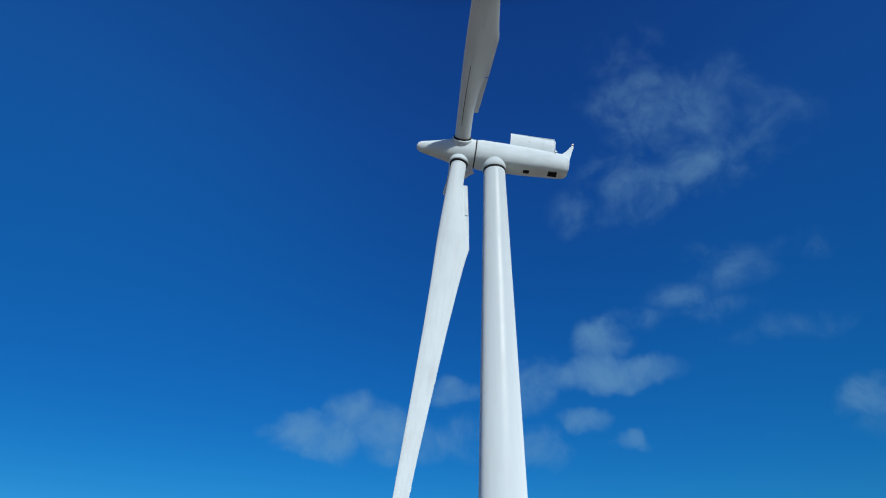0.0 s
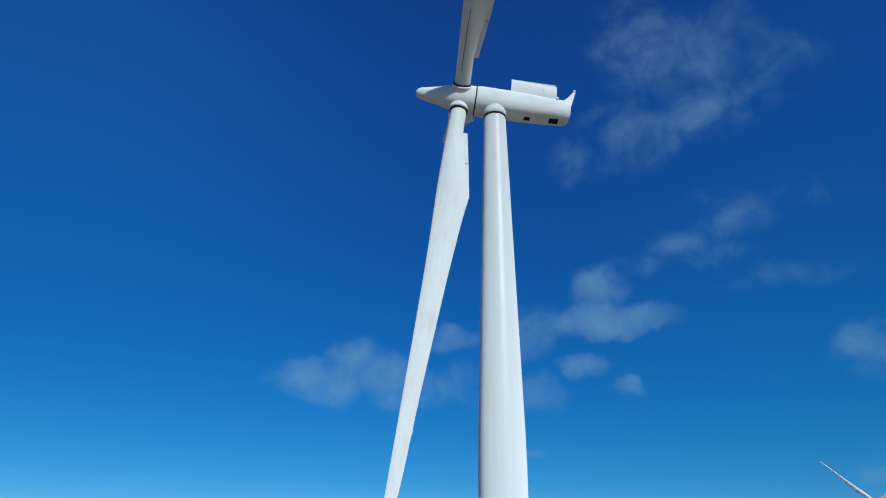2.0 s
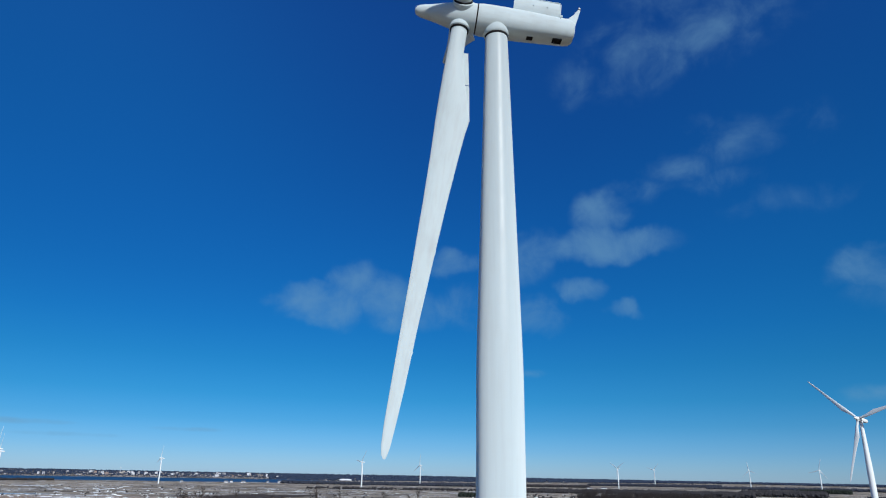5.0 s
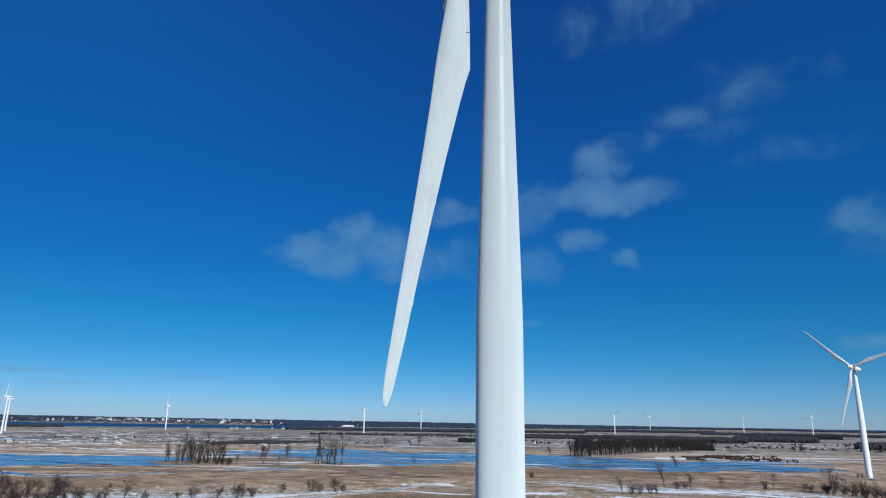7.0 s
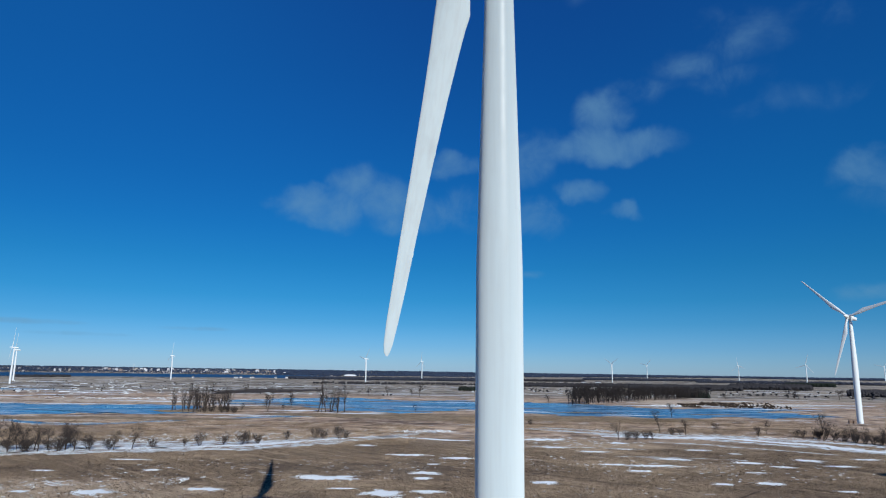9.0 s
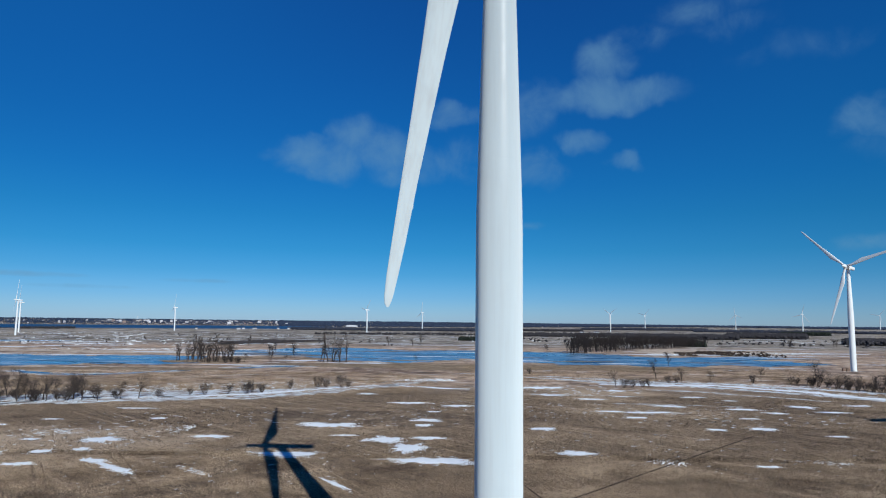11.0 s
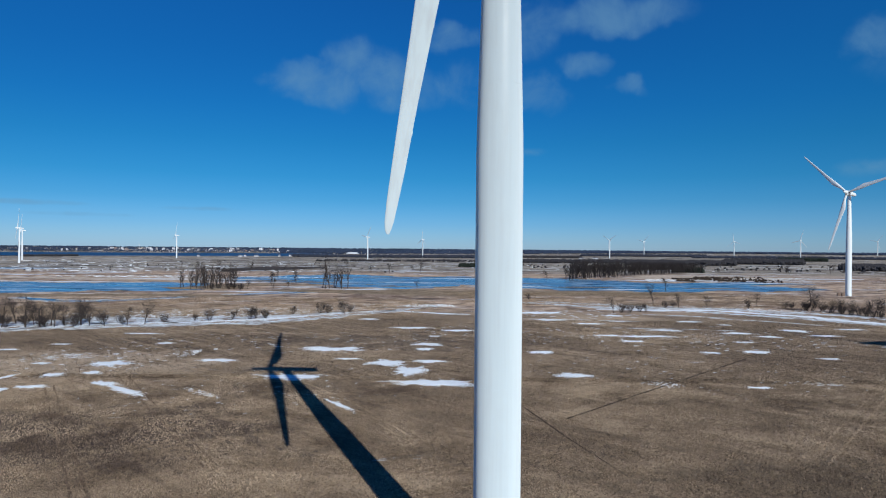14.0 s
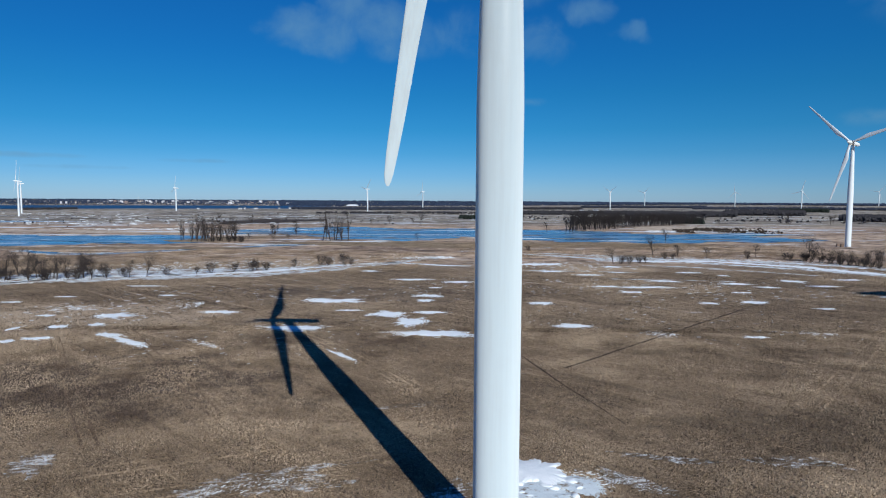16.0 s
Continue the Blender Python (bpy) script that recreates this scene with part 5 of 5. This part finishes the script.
def building(x, y, w, d, h, wall, gable, label, group, turn=0.0):
    """A far block with its roof and bands of windows, storey by storey."""
    b = new("house" if gable else "apartment_building")
    b.matrix_basis = pose(x, y, land(x, y) - 0.3, 0, 0, turn)
    part("wall", box(bmesh.new(), -w / 2, w / 2, -d / 2, d / 2, 0, h), wall, b)
    bm = bmesh.new()
    if gable:
        loft(bm, [[(-w / 2 - 0.4, -d / 2 - 0.4, h), (-w / 2 - 0.4, d / 2 + 0.4, h), (-w / 2 - 0.4, 0, h + d * 0.32)], [(w / 2 + 0.4, -d / 2 - 0.4, h), (w / 2 + 0.4, d / 2 + 0.4, h), (w / 2 + 0.4, 0, h + d * 0.32)]])
    else:
        box(bm, -w / 2 - 0.2, w / 2 + 0.2, -d / 2 - 0.2, d / 2 + 0.2, h, h + 0.8)
        box(bm, -w * 0.12, w * 0.12, -d * 0.2, d * 0.2, h + 0.8, h + 3.2)
    part("roof", bm, ROOF, b)
    for s in range(max(1, int(h / 3.4))):
        part("window_band", box(bmesh.new(), -w * 0.44, w * 0.44, -d / 2 - 0.08, -d / 2 + 0.1, 1.1 + s * 3.3, 2.6 + s * 3.3), PANE, b)
    return tagged(b, label, "house" if gable else "building", group)


rnd = random.Random(17)
for i in range(190):
    az = radians(rnd.uniform(-34.8, -12.5) if i < 70 else rnd.uniform(-28, -15))
    r = rnd.uniform(4490, 4720)
    big = rnd.random() < 0.22
    building(r * math.sin(az), r * math.cos(az), rnd.uniform(10, 22) if big else rnd.uniform(5, 10), rnd.uniform(8, 14), rnd.uniform(8, 17) if big else rnd.uniform(3, 5), WALLS[rnd.randrange(4)] if i % 2 == 0 else WALLS[0], not big, "pale apartment block on the far lake shore" if big else "small pale house on the far lake shore", "town on the far shore", math.degrees(-az))
for i, (az, r, w, h) in enumerate(((-17.3, 2750, 14, 4), (-16.9, 2790, 9, 5), (-16.0, 2780, 16, 4), (-14.1, 2850, 9, 4), (-13.2, 2880, 11, 5), (-20.6, 2800, 9, 4), (13.2, 2650, 20, 5), (12.0, 2500, 16, 5), (5.6, 2000, 16, 6))):
    a = radians(az)
    building(r * math.sin(a), r * math.cos(a), w, 12, h, WALLS[0], True, "white farm building on the far plain", "farm buildings", -az)
# white domed hall beyond the fields
bm = bmesh.new()
loft(bm, [[(x, 22 * math.cos(math.pi * i / 12), 9.0 * k * math.sin(math.pi * i / 12)) for i in range(13)] for x, k in ((-34, 0.55), (-26, 0.9), (0, 1.0), (26, 0.9), (34, 0.55))], close=True)
dome = part("domed_hall", bm, WALLS[0])
dome.location = (4000 * math.sin(radians(-7.9)), 4000 * math.cos(radians(-7.9)), land(4000 * math.sin(radians(-7.9)), 4000 * math.cos(radians(-7.9))) + 9.0)
tagged(dome, "low white domed hall among far woods", "building")


BROWN = plaster("brown_painted_metal", (0.16, 0.11, 0.08))
# ---- wheel tracks ----
RUT = land_material("pressed_dark_soil", (0.125, 0.089, 0.062), (0.190, 0.138, 0.095))
PALE = land_material("pressed_pale_straw", (0.30, 0.225, 0.145), (0.42, 0.325, 0.215))


def ruts(way, seed, material, label, gauge=0.9):
    a, b = Vector((*way[0], 0)), Vector((*way[-1], 0))
    side = (b - a).normalized().cross(Vector((0, 0, 1)))
    for i, s in enumerate((-gauge, gauge)):
        tagged(ribbon("wheel_track", [(x + side.x * s, y + side.y * s) for x, y in way], [0.22] * len(way), seed + i, material, 0.012, 0.9, 1.0), label, "track", kind="structure")


# the furrows are flat ribbons; their shade is put into this dark soil colour
DITCH = land_material("furrow_soil_shade_tone", (0.040, 0.030, 0.022), (0.075, 0.056, 0.040))
for i, way in enumerate(([(24, 125), (60, 163), (102, 207)], [(15.5, 141), (21, 116), (27, 93)])):
    tagged(ribbon("furrow", way, [0.3, 0.36, 0.22] if i == 0 else [0.14, 0.18, 0.12], 70 + i, DITCH, 0.05, 0.8, 1.0), "narrow dark furrow across the stubble field", "furrow", kind="structure")
ruts([(-45, 74), (-18, 86), (0, 96), (22, 108)], 5, PALE, "pale wheel track curving over stubble", 1.3)
ruts([(-36, 68), (-8, 80), (10, 92)], 7, PALE, "pale wheel track curving over stubble", 1.3)
ruts([(-78, 160), (-56, 128), (-34, 96)], 9, RUT, "dark wheel rut crossing the stubble field")
ruts([(-92, 152), (-68, 116), (-46, 83)], 11, RUT, "dark wheel rut crossing the stubble field")
ruts([(-45, 170), (-22, 140), (-6, 112)], 13, PALE, "pale wheel track curving over stubble")
ruts([(58, 100), (84, 130), (120, 170)], 15, PALE, "pale wheel track curving over stubble", 1.4)


# ---- stubble in the near field ----
def stubble(x0, x1, y0, y1, n, seed, h0, h1, wide=1.0, material=None, cluster=0, label="short dry straw-coloured stubble covering the field"):
    rs = np.random.RandomState(seed)
    k = rs.rand(n)
    y = y0 + (y1 - y0) * k ** 1.35
    x = (x0 + (x1 - x0) * rs.rand(n))
    if cluster:
        cx, cy = x0 + (x1 - x0) * rs.rand(cluster), y0 + (y1 - y0) * rs.rand(cluster)
        pick, size = rs.randint(0, cluster, n), 1.0 + 5.0 * rs.rand(cluster)
        x, y = cx[pick] + rs.randn(n) * size[pick] * 1.8, cy[pick] + rs.randn(n) * size[pick]
    keep = (np.hypot(x - TOWER[0], y - TOWER[1]) > 3.2) & (np.abs(x) < y * 0.72 + 6)
    for cx, cy, rx, ry, turn in CLEARED:
        c, sn = math.cos(radians(turn)), math.sin(radians(turn))
        u, v = (x - cx) * c + (y - cy) * sn, (y - cy) * c - (x - cx) * sn
        keep &= (u / rx) ** 2 + (v / ry) ** 2 > 1.0
    x, y = x[keep], y[keep]
    n = len(x)
    a = rs.rand(n) * 6.283
    h = h0 + (h1 - h0) * rs.rand(n) ** 1.5
    w = (0.035 + 0.075 * rs.rand(n)) * wide
    lx, ly = (rs.rand(n) - 0.5) * h * 1.6, (rs.rand(n) - 0.5) * h * 1.6
    v = np.zeros((n, 4, 3))
    v[:, 0] = np.stack([x - w * np.cos(a), y - w * np.sin(a), np.full(n, -0.02)], 1)
    v[:, 1] = np.stack([x + w * np.cos(a), y + w * np.sin(a), np.full(n, -0.02)], 1)
    v[:, 2] = np.stack([x + lx + w * 0.3 * np.cos(a), y + ly, h], 1)
    v[:, 3] = np.stack([x + lx * 0.6 - w * np.sin(a), y + ly * 0.6 + w * np.cos(a), h * 0.55], 1)
    idx = np.arange(n)[:, None] * 4
    f = np.concatenate([idx + np.array([[0, 1, 2]]), idx + np.array([[1, 3, 2]])])
    me = bpy.data.meshes.new("stubble_grass")
    me.vertices.add(n * 4)
    me.vertices.foreach_set("co", v.astype(np.float32).ravel())
    me.loops.add(len(f) * 3)
    me.loops.foreach_set("vertex_index", f.astype(np.int32).ravel())
    me.polygons.add(len(f))
    me.polygons.foreach_set("loop_start", np.arange(0, len(f) * 3, 3, dtype=np.int32))
    me.update(calc_edges=True)
    me.materials.append(material or STRAW)
    return tagged(new("stubble_grass", me), label, "grass", kind="stuff")


stubble(-110, 110, 56, 165, 420000, 5, 0.08, 0.26)
stubble(-190, 190, 160, 300, 170000, 6, 0.10, 0.28)
DARK_TUFT = dry_material("dead_dark_weeds", (0.026, 0.020, 0.016), (0.075, 0.056, 0.042))
stubble(-110, 110, 56, 165, 165000, 15, 0.06, 0.20, 0.9, DARK_TUFT, 0, "dark dead weeds scattered through the stubble")
stubble(-190, 190, 160, 300, 130000, 16, 0.10, 0.28, 1.3, DARK_TUFT, 0, "dark dead weeds scattered through the stubble")
stubble(-230, -10, 300, 415, 42000, 7, 0.15, 0.55, 2.0, REEDS, 520, "clumps of dry reeds and tussocks across the marsh")
stubble(10, 260, 375, 490, 42000, 8, 0.15, 0.55, 2.0, REEDS, 520, "clumps of dry reeds and tussocks across the marsh")

# transformer boxes at the foot of the next turbine
for dx, dy in ((-6.0, -3.0), (-8.6, -2.2)):
    cabinet = new("transformer_cabinet")
    cabinet.location = (299.0 + dx, 479.0 + dy, land(299.0, 479.0))
    part("housing", box(bmesh.new(), -1.0, 1.0, -0.8, 0.8, 0.15, 2.3, 0.05), BROWN, cabinet)
    part("lid", box(bmesh.new(), -1.08, 1.08, -0.88, 0.88, 2.3, 2.42, 0.03), BROWN, cabinet)
    part("plinth", box(bmesh.new(), -1.15, 1.15, -0.95, 0.95, -0.1, 0.15, 0.03), CONCRETE, cabinet)
    tagged(cabinet, "brown metal transformer cabinet beside a turbine tower", "cabinet", "transformer cabinets")
